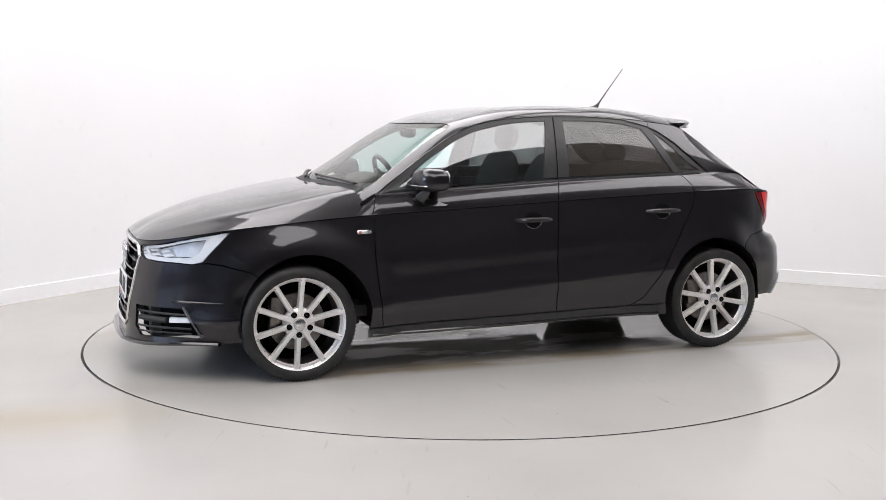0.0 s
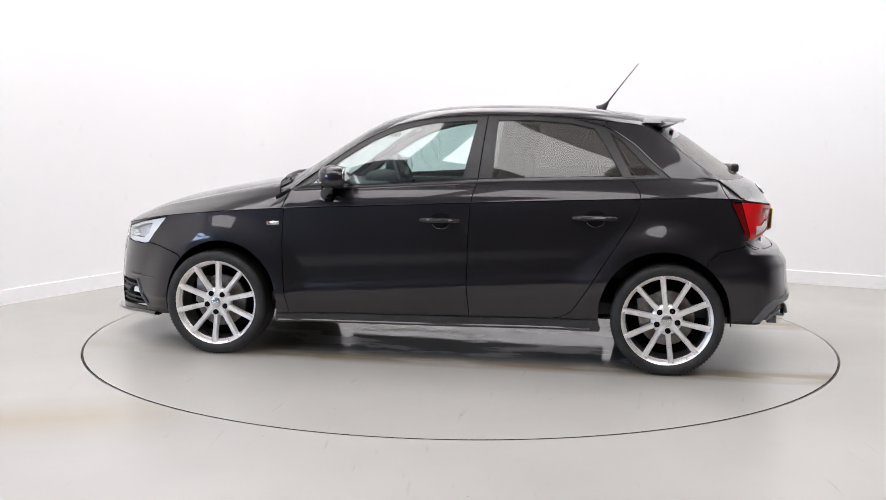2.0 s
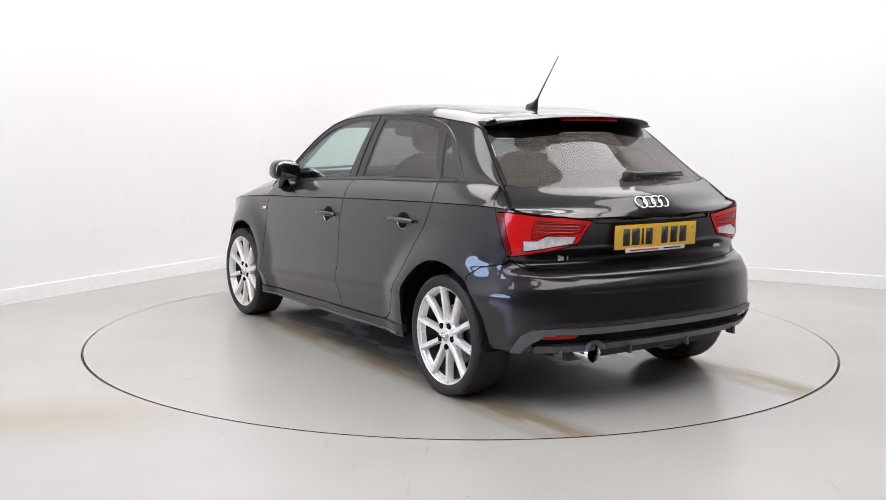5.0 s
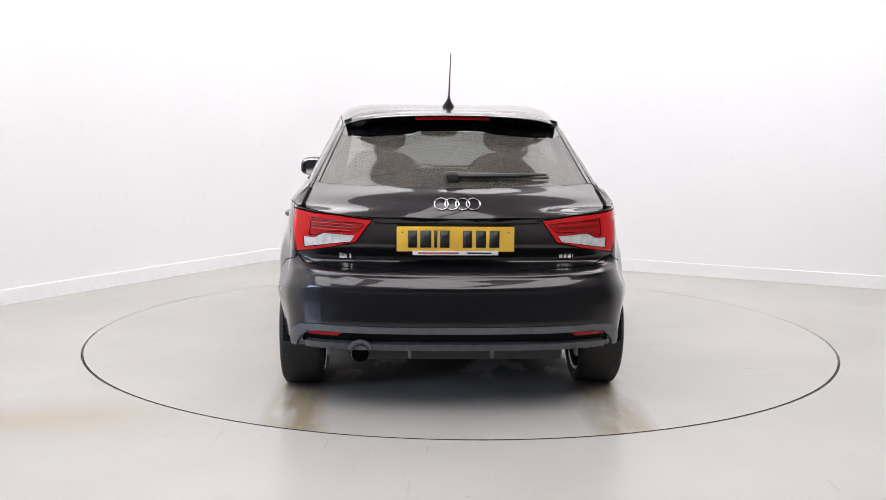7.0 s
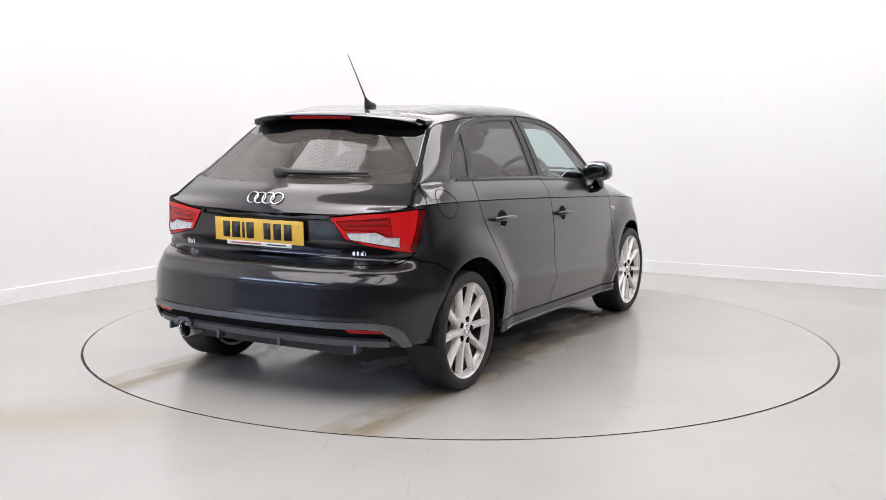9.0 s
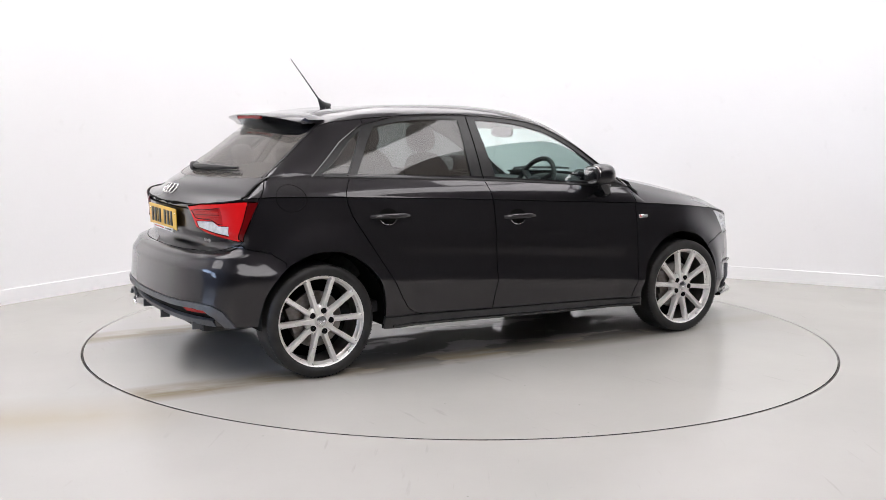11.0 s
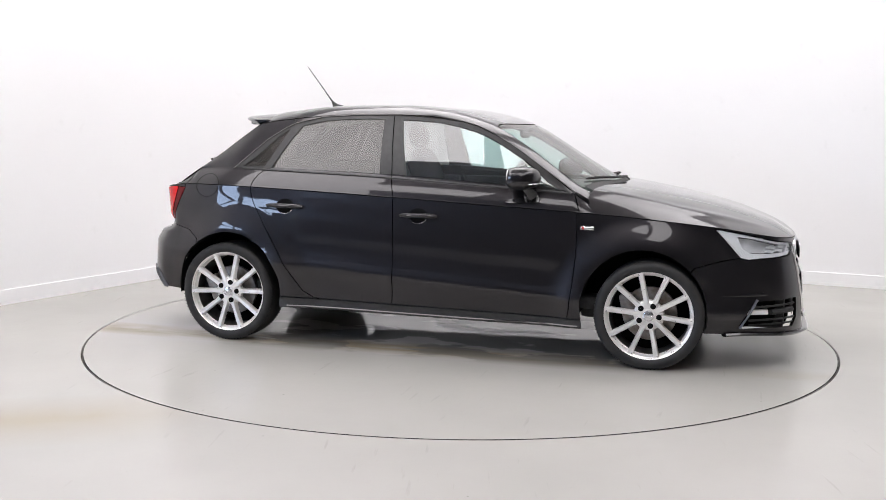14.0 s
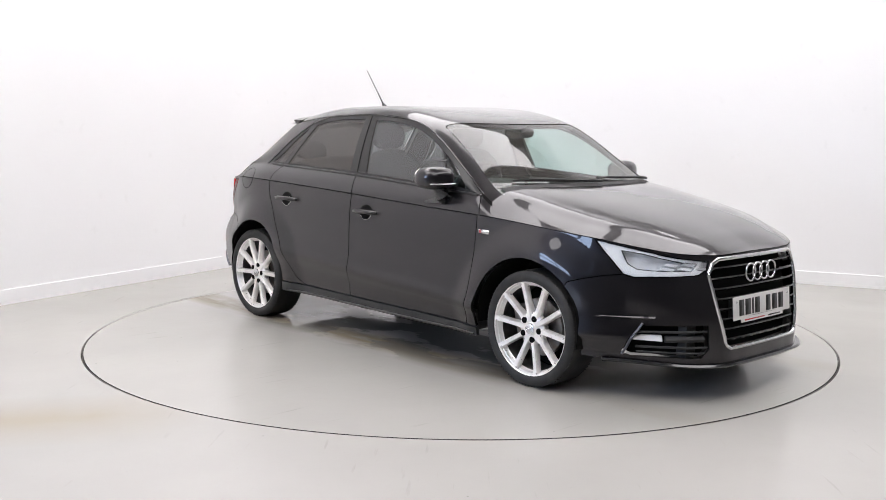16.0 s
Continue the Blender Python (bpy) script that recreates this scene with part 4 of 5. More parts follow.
def build_lamps():
    store = {}
    inner = [on_corner(p) for p in ((1.676, 0.686, 0.708), (1.75, 0.64, 0.697), (1.86, 0.53, 0.665), (1.908, 0.44, 0.648), (1.91, 0.45, 0.630), (1.89, 0.49, 0.620), (1.80, 0.605, 0.621), (1.745, 0.652, 0.626), (1.705, 0.675, 0.650))]
    regions = [("guide", front_lamp), ("bowl", inner)]
    for row, (z0, z1) in enumerate(((0.626, 0.638), (0.645, 0.657))):
        for k in range(3):
            s0 = 0.148 - 0.020 * k - 0.004 * row
            regions.append(("led", [(s0, v_at(s0, z0)), (s0 - 0.014, v_at(s0, z0 - 0.001)), (s0 - 0.017, v_at(s0, z1)), (s0 - 0.004, v_at(s0, z1 + 0.001))]))
    sheet(lower_skin, even(0.08, 0.225, 48), even(0.60, 1.0, 26), regions, "outside", store)
    for mirror in (None, "other"):
        lamp = panel("headlight", store["bowl"], LAMP_BOWL, car, "clear headlight with white light guides", mirror=mirror, sink=0.040, depth=0.0, shrink=0)
        panel("lens", skins["headlight"], LENS, lamp, "clear plastic lens", mirror=mirror, depth=0, shrink=0.002)
        panel("light_guide", store["guide"], LAMP_WHITE, lamp, "white light guide frame", mirror=mirror, sink=0.010, depth=0.035, shrink=0.003, rim_mat=LAMP_BOWL)
        panel("reflector_block", store["led"], LAMP_WHITE, lamp, "row of bright reflector blocks", mirror=mirror, sink=0.022, depth=0.02, shrink=0, rim_mat=LAMP_WHITE)
        tail = panel("tail_light", skins["tail_light"], BRIGHT, car, "red tail light with a clear lower band", mirror=mirror, sink=-0.004, depth=0.02, shrink=0.003, rim_mat=DEEP)
        panel("red_lens", skins["lamp_deep"], RED, tail, mirror=mirror, sink=-0.001, depth=0.012, shrink=0.0, rim_mat=DEEP)
        panel("clear_lens", skins["lamp_white"], WHITE_LENS, tail, "clear ribbed lens", mirror=mirror, sink=-0.001, depth=0.012, shrink=0.0, rim_mat=DEEP)
        panel("side_lens", skins["lamp_side"], DEEP, tail, "dark red side lens", mirror=mirror, sink=-0.002, depth=0.012, shrink=0.001, rim_mat=DEEP)
        sgn = 1 if mirror is None else -1
        for z in (0.858, 0.846, 0.832, 0.818):
            bm = bmesh.new()
            ys = even(0.645, 0.45 if z > 0.83 else 0.47, 8)
            tube(bm, [flip(on(lower_skin, *on_end(y, z - 0.045 * (0.645 - y), True), 0.0025), sgn) for y in ys], 0.0022, 5)
            part("rib", bm, DEEP if z in (0.858, 0.832) else BRIGHT, tail)
        panel("reflector", skins["reflector"], RED, car, "red rear reflector", mirror=mirror, sink=0.002, depth=0.01)


build_lamps()


def build_nose():
    panel("grille_backing", skins["grille"], GAP, car, "black grille backing", mirror="both", sink=0.055, depth=0.0, shrink=0)
    # chrome frame round the grille
    half = fine([on_end(y, z, False) for y, z in GRILLE[1:-1]], 1)
    line = [on(lower_skin, *p, 0.002) for p in half]
    bm = bmesh.new()
    ring = [Vector((p.x, p.y, p.z)) for p in line] + [Vector((p.x, -p.y, p.z)) for p in line[::-1]]
    dense = []
    for p, q in zip(ring, ring[1:] + ring[:1]):
        n = 12 if abs(p.y + q.y) < 0.05 else 4
        for k in range(n):
            m = p.lerp(q, k / n)
            if n == 12:
                m.x = lower_skin(on_end(abs(m.y), m.z, False)[0], v_at(0.02, m.z)).x + 0.002
            dense.append(m)
    tube(bm, dense, 0.0095, 8, True)
    frame_ob = part("grille_frame", bm, SATIN, car, "satin silver grille frame")
    for k in range(8):
        z = 0.292 + 0.0475 * k
        wide = 0.30 + 0.075 * ease(z, 0.26, 0.58) - 0.06 * ease(z, 0.60, 0.67)
        bm = bmesh.new()
        pts = [on(lower_skin, *on_end(abs(y), z, False), -0.016) for y in even(-wide, wide, 20)]
        pts = [Vector((p.x, y, z)) for p, y in zip(pts, even(-wide, wide, 20))]
        tube(bm, pts, 0.012, 6, flat=0.62)
        bar_ob = part("grille_slat", bm, GLOSS, car)
        bm = bmesh.new()
        tube(bm, [p + Vector((0.0085, 0, 0.0055)) for p in pts], 0.0024, 5)
        part("slat_edge", bm, TRIM, bar_ob)
    # ring emblem
    for k in range(4):
        bm = bmesh.new()
        c = -0.093 + 0.062 * k
        x0 = lower_skin(*on_end(abs(c), 0.59, False)).x + 0.012
        tube(bm, [(x0 + 0.006 * math.sin(a) * -0.3, c + 0.0415 * math.cos(a), 0.592 + 0.0415 * math.sin(a)) for a in even(0, math.tau, 36)[:-1]], 0.0050, 8, True, up=(1, 0, 0))
        part("emblem_ring", bm, SATIN, car, "chrome ring of the emblem")
    # number plate, its characters only bars
    plate = number_plate(Matrix.Translation((2.025, 0, 0.432)) @ Matrix.Rotation(radians(90), 4, "Z") @ Matrix.Rotation(radians(86), 4, "X"), WHITE)
    bm = bmesh.new()
    box(bm, (2.006, 0, 0.432), (0.03, 0.50, 0.10), 0.005)
    part("plate_holder", bm, PLASTIC, car)
    for sgn in (1, -1):
        mirror = None if sgn > 0 else "other"
        intake = panel("lower_intake", skins["fog"], GAP, car, "black lower air intake", mirror=mirror, sink=0.045, depth=0, shrink=0)
        for z, r in ((0.338, 0.006), (0.262, 0.006), (0.236, 0.005)):
            bm = bmesh.new()
            tube(bm, [flip(on(lower_skin, *on_end(y, z, False), -0.012), sgn) for y in even(0.405, 0.655, 10)], r, 6)
            part("intake_slat", bm, PLASTIC, intake)
        bm = bmesh.new()
        rows = [flip(on(lower_skin, *on_end(y, z, False), -0.02), sgn) for y, z in ((0.665, 0.286), (0.635, 0.326), (0.575, 0.324), (0.572, 0.286))]
        back = [flip(on(lower_skin, *on_end(y, z, False), -0.045), sgn) for y, z in ((0.665, 0.286), (0.635, 0.326), (0.575, 0.324), (0.572, 0.286))]
        a, b = [bm.verts.new(p) for p in rows], [bm.verts.new(p) for p in back]
        bm.faces.new(a), bm.faces.new(b[::-1])
        for i in range(4):
            bm.faces.new((a[i], a[(i + 1) % 4], b[(i + 1) % 4], b[i]))
        bmesh.ops.bevel(bm, geom=bm.edges[:], offset=0.003, segments=2, affect="EDGES")
        part("fog_light", bm, LAMP_WHITE, intake, "bright fog light")
        bm = bmesh.new()
        box_pts = [flip(on(lower_skin, *on_end(y, 0.305, False), -0.022), sgn) for y in even(0.42, 0.565, 6)]
        tube(bm, box_pts, 0.021, 8, flat=0.8)
        part("fog_housing", bm, PLASTIC, intake)
        bm = bmesh.new()
        tube(bm, [flip(on(lower_skin, *on_end(0.633 + 0.055 * k, 0.378 - 0.150 * k, False), 0.004), sgn) for k in even(0, 1, 8)], 0.0085, 6, flat=0.7)
        part("intake_blade", bm, GREY, intake, "grey slanted intake blade")
        bm = bmesh.new()
        pts = [flip(on(lower_skin, *on_corner((1.60 + 0.21 * k, 0.737 - 0.125 * k, 0.404)), 0.001 + 0.008 * math.sin(k * math.pi * 0.75)), sgn) for k in even(0, 1, 12)]
        tube(bm, pts, [0.002 + 0.008 * k for k in even(0, 1, 12)], 6, flat=0.9)
        part("bumper_fin", bm, PAINT, car)
    # splitter lip under the bumper
    bm = bmesh.new()
    ss = even(0.205, 0.0, 30)
    pts = [on(lower_skin, s, 0.0, 0.000) for s in ss]
    pts = [Vector((p.x, p.y, 0.178 + 0.020 * ease(s, 0.10, 0.20))) for p, s in zip(pts, ss)]
    pts += [Vector((p.x, -p.y, p.z)) for p in pts[-2::-1]]
    tube(bm, pts, 0.028, 8, flat=0.42)
    part("front_splitter", bm, GLOSS, car, "gloss black front splitter lip")
    for y in even(-0.25, 0.25, 6):
        bm = bmesh.new()
        box(bm, (2.020, y, 0.205), (0.03, 0.008, 0.03), 0.002)
        part("splitter_vane", bm, PLASTIC, car)


def number_plate(m, face):
    """A plate in its own plane: x across, y up, z outward; characters become bars."""
    bm = bmesh.new()
    box(bm, (0, 0, 0), (0.52, 0.111, 0.005), 0.002)
    bmesh.ops.transform(bm, matrix=m, verts=bm.verts)
    plate = part("number_plate", bm, face, car, "yellow number plate with black bars" if face is YELLOW else "white number plate with black bars")
    for x, w in ((-0.190, 0.040), (-0.132, 0.048), (-0.088, 0.014), (-0.048, 0.042), (0.052, 0.040), (0.112, 0.044), (0.172, 0.044)):
        bm = bmesh.new()
        box(bm, (x, 0, 0.003), (w, 0.076, 0.0025))
        bmesh.ops.transform(bm, matrix=m, verts=bm.verts)
        part("character_bar", bm, INK, plate)
    bm = bmesh.new()
    box(bm, (0, -0.062, 0.0), (0.38, 0.020, 0.006), 0.001)
    bmesh.ops.transform(bm, matrix=m, verts=bm.verts)
    part("dealer_strip", bm, WHITE, plate, "white strip with small print")
    for x, w, mt in ((-0.075, 0.18, DARK_RED), (0.105, 0.11, INK)):
        bm = bmesh.new()
        box(bm, (x, -0.062, 0.0034), (w, 0.006, 0.001))
        bmesh.ops.transform(bm, matrix=m, verts=bm.verts)
        part("print_bar", bm, mt, plate)
    for x in (-0.235, 0.235):
        bm = bmesh.new()
        bmesh.ops.create_cone(bm, cap_ends=True, segments=10, radius1=0.005, radius2=0.004, depth=0.003, matrix=m @ Matrix.Translation((x, 0.03, 0.004)))
        part("screw", bm, SATIN, plate)
    return plate


build_nose()


def rounded(bm, centre, half, power=2.6, turn=None, n=20):
    """A rounded block: a superellipsoid of three half sizes."""
    made = bmesh.ops.create_uvsphere(bm, u_segments=n, v_segments=n // 2 + 2, radius=1)["verts"]
    for v in made:
        d = v.co.copy()
        r = (abs(d.x) ** power + abs(d.y) ** power + abs(d.z) ** power) ** (-1 / power)
        v.co = Vector((d.x * r * half[0], d.y * r * half[1], d.z * r * half[2]))
    bmesh.ops.transform(bm, matrix=Matrix.Translation(centre) @ (turn or Matrix()), verts=made)
    return made


def build_tail():
    panel("diffuser_frame", skins["frame_bar"], GREY, car, "satin grey diffuser frame", mirror="both", sink=-0.010, depth=0.022, shrink=0, rim_mat=GREY)
    panel("diffuser_lip", skins["lip_bar"], GREY, car, "satin grey diffuser lip", mirror="both", sink=-0.004, depth=0.02, shrink=0, rim_mat=GREY)
    panel("handle_recess", skins["handle_strip"], GLOSS, tailgate, "gloss black strip over the plate", mirror="both", sink=0.010, depth=0, shrink=0)
    panel("screen_border", skins["hatch_frit"], GLOSS, tailgate, "black border of the rear window", mirror="both", sink=0.002, depth=0, shrink=0)
    number_plate(Matrix.Translation((-1.779, 0.008, 0.780)) @ Matrix.Rotation(radians(-90), 4, "Z") @ Matrix.Rotation(radians(92), 4, "X"), YELLOW)
    for k in range(4):
        bm = bmesh.new()
        c = -0.0705 + 0.047 * k + 0.000
        tube(bm, [on(upper_skin, *tail_spot(c + 0.0305 * math.cos(a), 0.930 + 0.0235 * math.sin(a)), 0.004) for a in even(0, math.tau, 32)[:-1]], 0.0034, 8, True, up=(-1, 0, 0.3))
        part("emblem_ring", bm, SATIN, tailgate, "chrome ring of the emblem")
    # small badges become plain shapes
    for y, w in ((0.508, 0.034), (0.476, 0.008), (-0.474, 0.016), (-0.494, 0.014), (-0.514, 0.016), (-0.530, 0.004)):
        bm = bmesh.new()
        p = on(lower_skin, *on_end(abs(y), 0.700, True), 0.002)
        box(bm, (p.x, y, p.z), (0.004, w, 0.032 if y > 0 else 0.024), 0.001)
        part("badge_bar", bm, SATIN, tailgate)
    # tail pipe
    pipe = bmesh.new()
    c = Vector((-1.800, 0.427, 0.276))
    rows = []
    for x, r in ((0.10, 0.038), (-0.035, 0.040), (-0.038, 0.038), (-0.030, 0.0345), (0.09, 0.033)):
        rows.append([pipe.verts.new(c + Vector((x, r * math.cos(a), r * math.sin(a)))) for a in even(0, math.tau, 28)[:-1]])
    for a, b in zip(rows, rows[1:]):
        for k in range(28):
            pipe.faces.new((a[k], a[(k + 1) % 28], b[(k + 1) % 28], b[k]))
    pipe_ob = part("tail_pipe", pipe, CHROME, car, "chrome tail pipe")
    bm = bmesh.new()
    bmesh.ops.create_circle(bm, cap_ends=True, radius=0.034, segments=24, matrix=Matrix.Translation(c + Vector((0.02, 0, 0))) @ Matrix.Rotation(radians(90), 4, "Y"))
    part("pipe_bore", bm, GAP, pipe_ob)
    bm = bmesh.new()
    tube(bm, [Vector((-1.842, 0.427 + 0.053 * math.cos(a), 0.280 + 0.053 * math.sin(a))) for a in even(radians(20), radians(160), 16)], 0.010, 8, up=(1, 0, 0))
    part("pipe_collar", bm, GREY, car)
    for y in (0.57, 0.21, -0.155, -0.54):
        bm = bmesh.new()
        box(bm, (lower_skin(*on_end(abs(y), 0.30, True)).x + 0.012, y, 0.277), (0.05, 0.014, 0.040), 0.003)
        part("diffuser_fin", bm, GREY, car)
    # roof spoiler
    bm = bmesh.new()
    rows = []
    for k in even(-1, 1, 28):
        y = 0.530 * k
        e, thick = 1 - abs(k) ** 3, 1 - 0.8 * abs(k) ** 6
        tip = -1.150 - 0.160 * (1 - abs(k) ** 5)
        top = 1.313 + 0.019 * (1 - k * k) - 0.022 * abs(k) ** 6
        sec = [(-1.06 - 0.03 * e, top + 0.008 + 0.008 * (1 - k * k)), (-1.16, top + 0.008), (tip + 0.015, top - 0.001 - 0.006 * abs(k) ** 3), (tip, top - 0.007 - 0.008 * abs(k) ** 3), (tip + 0.012, top - 0.014 * thick - 0.008 * abs(k) ** 3),
               (-1.185, top - (0.045 + 0.022 * abs(k) ** 2) * thick), (-1.12, top - 0.05 * thick)]
        rows.append([bm.verts.new((x, y, z)) for x, z in sec])
    for p, q in zip(rows, rows[1:]):
        for i in range(7):
            f = bm.faces.new((p[i], p[(i + 1) % 7], q[(i + 1) % 7], q[i]))
            f.material_index = 1 if i >= 3 else 0
    bm.faces.new(rows[0][::-1]), bm.faces.new(rows[-1])
    spoiler = part("roof_spoiler", bm, [PAINT, GLOSS], tailgate)
    bm = bmesh.new()
    pts = [Vector((-1.150 - 0.160 * (1 - abs(k) ** 5) + 0.022, 0.530 * k, 1.313 + 0.019 * (1 - k * k) - 0.0215)) for k in even(-0.34, 0.34, 10)]
    tube(bm, pts, 0.0075, 6, flat=0.9)
    part("brake_light", bm, RED, spoiler, "red high brake light")
    # aerial
    bm = bmesh.new()
    tube(bm, [(-0.815, 0, 1.366), (-0.845, 0, 1.385), (-0.862, 0, 1.408), (-0.870, 0, 1.420)], [0.034, 0.022, 0.010, 0.006], 12)
    aerial = part("aerial", bm, PLASTIC, car, "black whip aerial")
    bm = bmesh.new()
    tube(bm, [(-0.868, 0, 1.417), (-0.928, 0, 1.497), (-1.036, 0, 1.637)], [0.0048, 0.0034, 0.0022], 8)
    part("whip", bm, TRIM, aerial)
    # rear wiper
    bm = bmesh.new()
    tube(bm, [on(upper_skin, 0.886, u, 0.02) for u in even(0.02, -0.66, 12)], [0.016] * 6 + [0.013] * 4 + [0.008] * 3, 8, flat=0.9)
    wiper = part("rear_wiper", bm, TRIM, tailgate, "black rear wiper")
    bm = bmesh.new()
    tube(bm, [on(upper_skin, 0.889, u, 0.010) for u in even(-0.10, -0.68, 12)], 0.005, 6)
    part("blade", bm, RUBBER, wiper)
    bm = bmesh.new()
    rounded(bm, on(upper_skin, 0.886, 0.025, 0.014), (0.024, 0.034, 0.026), 3.2, n=16)
    part("hub", bm, TRIM, wiper)


def tail_spot(y, z):
    """On the tailgate's shoulder: the skin's place at y and height z."""
    lo, hi = 0.88, 0.995
    for _ in range(40):
        mid = (lo + hi) / 2
        lo, hi = (mid, hi) if upper_skin(mid, abs(y) / EDGE(mid)[1]).z > z else (lo, mid)
    return (lo, y / EDGE(lo)[1])


build_tail()


def build_sides():
    for sgn in (1, -1):
        side = "left" if sgn > 0 else "right"
        # mirror
        bm = bmesh.new()
        made = rounded(bm, (0.566, sgn * 0.816, 0.990), (0.084, 0.090, 0.070), 2.8, n=28)
        for v in made:
            if v.co.z < 0.990:
                v.co.z = 0.990 - (0.990 - v.co.z) * 0.74
            if v.co.x < 0.505:
                v.co.x = 0.505 - (0.505 - v.co.x) * 0.12
            v.co.x -= 0.25 * (abs(v.co.y) - 0.77) * (1 if abs(v.co.y) > 0.77 else 0)
        mirror_ob = part("wing_mirror", bm, PAINT, car, "black wing mirror", 50)
        bm = bmesh.new()
        rounded(bm, (0.484, sgn * 0.819, 0.998), (0.006, 0.078, 0.052), 2.8)
        part("mirror_glass", bm, CHROME, mirror_ob, "mirror glass")
        bm = bmesh.new()
        tube(bm, [Vector((0.655 - 0.35 * (y - 0.77) ** 2 * 8 - 0.02 * (y - 0.75) * 5, sgn * y, 0.970)) for y in even(0.76, 0.89, 8)], 0.0028, 6)
        part("indicator", bm, SATIN, mirror_ob, "clear indicator strip")
        bm = bmesh.new()
        tube(bm, [(0.600, sgn * 0.772, 0.885), (0.597, sgn * 0.80, 0.905), (0.590, sgn * 0.812, 0.950)], [0.030, 0.036, 0.034], 10, flat=1.1)
        part("foot", bm, GLOSS, mirror_ob)
        bm = bmesh.new()
        pts = [side_point(x, z, sgn, 0.003) for x, z in ((0.640, 0.905), (0.560, 0.902), (0.515, 0.888), (0.455, 0.868), (0.47, 0.862), (0.60, 0.864), (0.640, 0.872))]
        bm.faces.new([bm.verts.new(p) for p in pts])
        grown = bmesh.ops.extrude_face_region(bm, geom=bm.faces[:])
        bmesh.ops.translate(bm, vec=(0, sgn * 0.012, 0), verts=[g for g in grown["geom"] if isinstance(g, bmesh.types.BMVert)])
        part("base_plate", bm, GLOSS, mirror_ob)
        # handles
        for x0, x1, z, key in ((0.078, -0.130, 0.777, "front"), (-0.722, -0.942, 0.807, "rear")):
            door = sides[side, key]
            mid = (x0 + x1) / 2 - 0.004
            # the recess is not cut: a flat black disc paints its shade
            bm = bmesh.new()
            ring = [side_point(mid + 0.056 * math.cos(a), z - 0.001 + 0.043 * math.sin(a), sgn, 0.0012) for a in even(0, math.tau, 24)[:-1]]
            bm.faces.new([bm.verts.new(p) for p in ring])
            part("cup_shade", bm, GAP, door, "flat black disc as the shade of the handle recess")
            # highlight on the recess's lower rim, laid on as a thin silver line
            bm = bmesh.new()
            tube(bm, [side_point(mid + 0.050 * math.cos(a), z - 0.002 + 0.041 * math.sin(a), sgn, 0.002) for a in even(radians(200), radians(340), 14)], 0.0016, 5)
            part("cup_glint", bm, SATIN, door)
            bm = bmesh.new()
            xs = even(x0, x1, 12)
            lift = [0.012, 0.022, 0.030, 0.034, 0.036, 0.036, 0.036, 0.036, 0.036, 0.034, 0.030, 0.022, 0.012]
            tube(bm, [side_point(x, z, sgn, h) for x, h in zip(xs, lift)], [0.010, 0.013, 0.0145] + [0.0152] * 7 + [0.0145, 0.013, 0.010], 10, flat=0.85)
            part("handle", bm, PAINT, door, "black door handle")
        # shut line between the door frames in the black pillar
        bm = bmesh.new()
        tube(bm, [flip(on(side_skin, -0.212 - 0.033 * k, 1.03 + 0.95 * k, -0.0025), sgn) for k in even(0, 1, 8)], 0.0026, 5)
        part("pillar_gap", bm, GAP, car)
        bm = bmesh.new()
        tube(bm, [flip(on(side_skin, x, 0.985, 0.002), sgn) for x in even(0.80, -1.15, 40)], 0.0055, 6, flat=1.3)
        part("belt_seal", bm, TRIM, car, "black rubber seal under the windows")
        bm = bmesh.new()
        tube(bm, [flip(on(side_skin, *window_v(x, z), -0.001), sgn) for x, z in SURROUND], 0.004, 6)
        part("rail_seal", bm, GLOSS, car)
        # small badge on the wing
        bm = bmesh.new()
        pts = [side_point(x, z, sgn, 0.001) for x, z in ((0.868, 0.752), (0.868, 0.732), (0.940, 0.729), (0.940, 0.749))]
        bm.faces.new([bm.verts.new(p) for p in pts])
        grown = bmesh.ops.extrude_face_region(bm, geom=bm.faces[:])
        bmesh.ops.translate(bm, vec=(0, sgn * 0.003, 0), verts=[g for g in grown["geom"] if isinstance(g, bmesh.types.BMVert)])
        badge = part("wing_badge", bm, SATIN, car, "small silver and red badge")
        bm = bmesh.new()
        pts = [side_point(x, z, sgn, 0.0045) for x, z in (((0.925, 0.747), (0.921, 0.732), (0.931, 0.7315), (0.935, 0.747)) if sgn > 0 else ((0.873, 0.749), (0.877, 0.734), (0.887, 0.7335), (0.883, 0.749)))]
        bm.faces.new([bm.verts.new(p) for p in pts])
        part("red_mark", bm, DARK_RED, badge)
        # sill blade
        bm = bmesh.new()
        tube(bm, [flip(on(lower_skin, plan_at(x), 0.02, 0.004), sgn) for x in even(0.87, -0.82, 30)], 0.012, 8, flat=0.7)
        part("sill_blade", bm, GLOSS, car)
    # fuel flap
    bm = bmesh.new()
    tube(bm, [side_point(-1.352 + 0.076 * math.cos(a), 0.912 + 0.066 * math.sin(a), -1, -0.0005) for a in even(0, math.tau, 40)[:-1]], 0.0022, 5, True, up=(0, 1, 0))
    part("fuel_flap", bm, GAP, car, "round fuel flap")
    # wipers and scuttle
    bm = bmesh.new()
    rows = [[bm.verts.new(on(upper_skin, s, u, h)) for s, h in ((0.035, 0.0), (0.062, 0.006), (0.080, 0.006), (0.083, 0.0))] for u in even(-0.87, 0.87, 30)]
    for p, q in zip(rows, rows[1:]):
        for i in range(3):
            bm.faces.new((p[i], p[i + 1], q[i + 1], q[i]))
    part("scuttle", bm, PLASTIC, car, "black plastic scuttle under the windscreen")
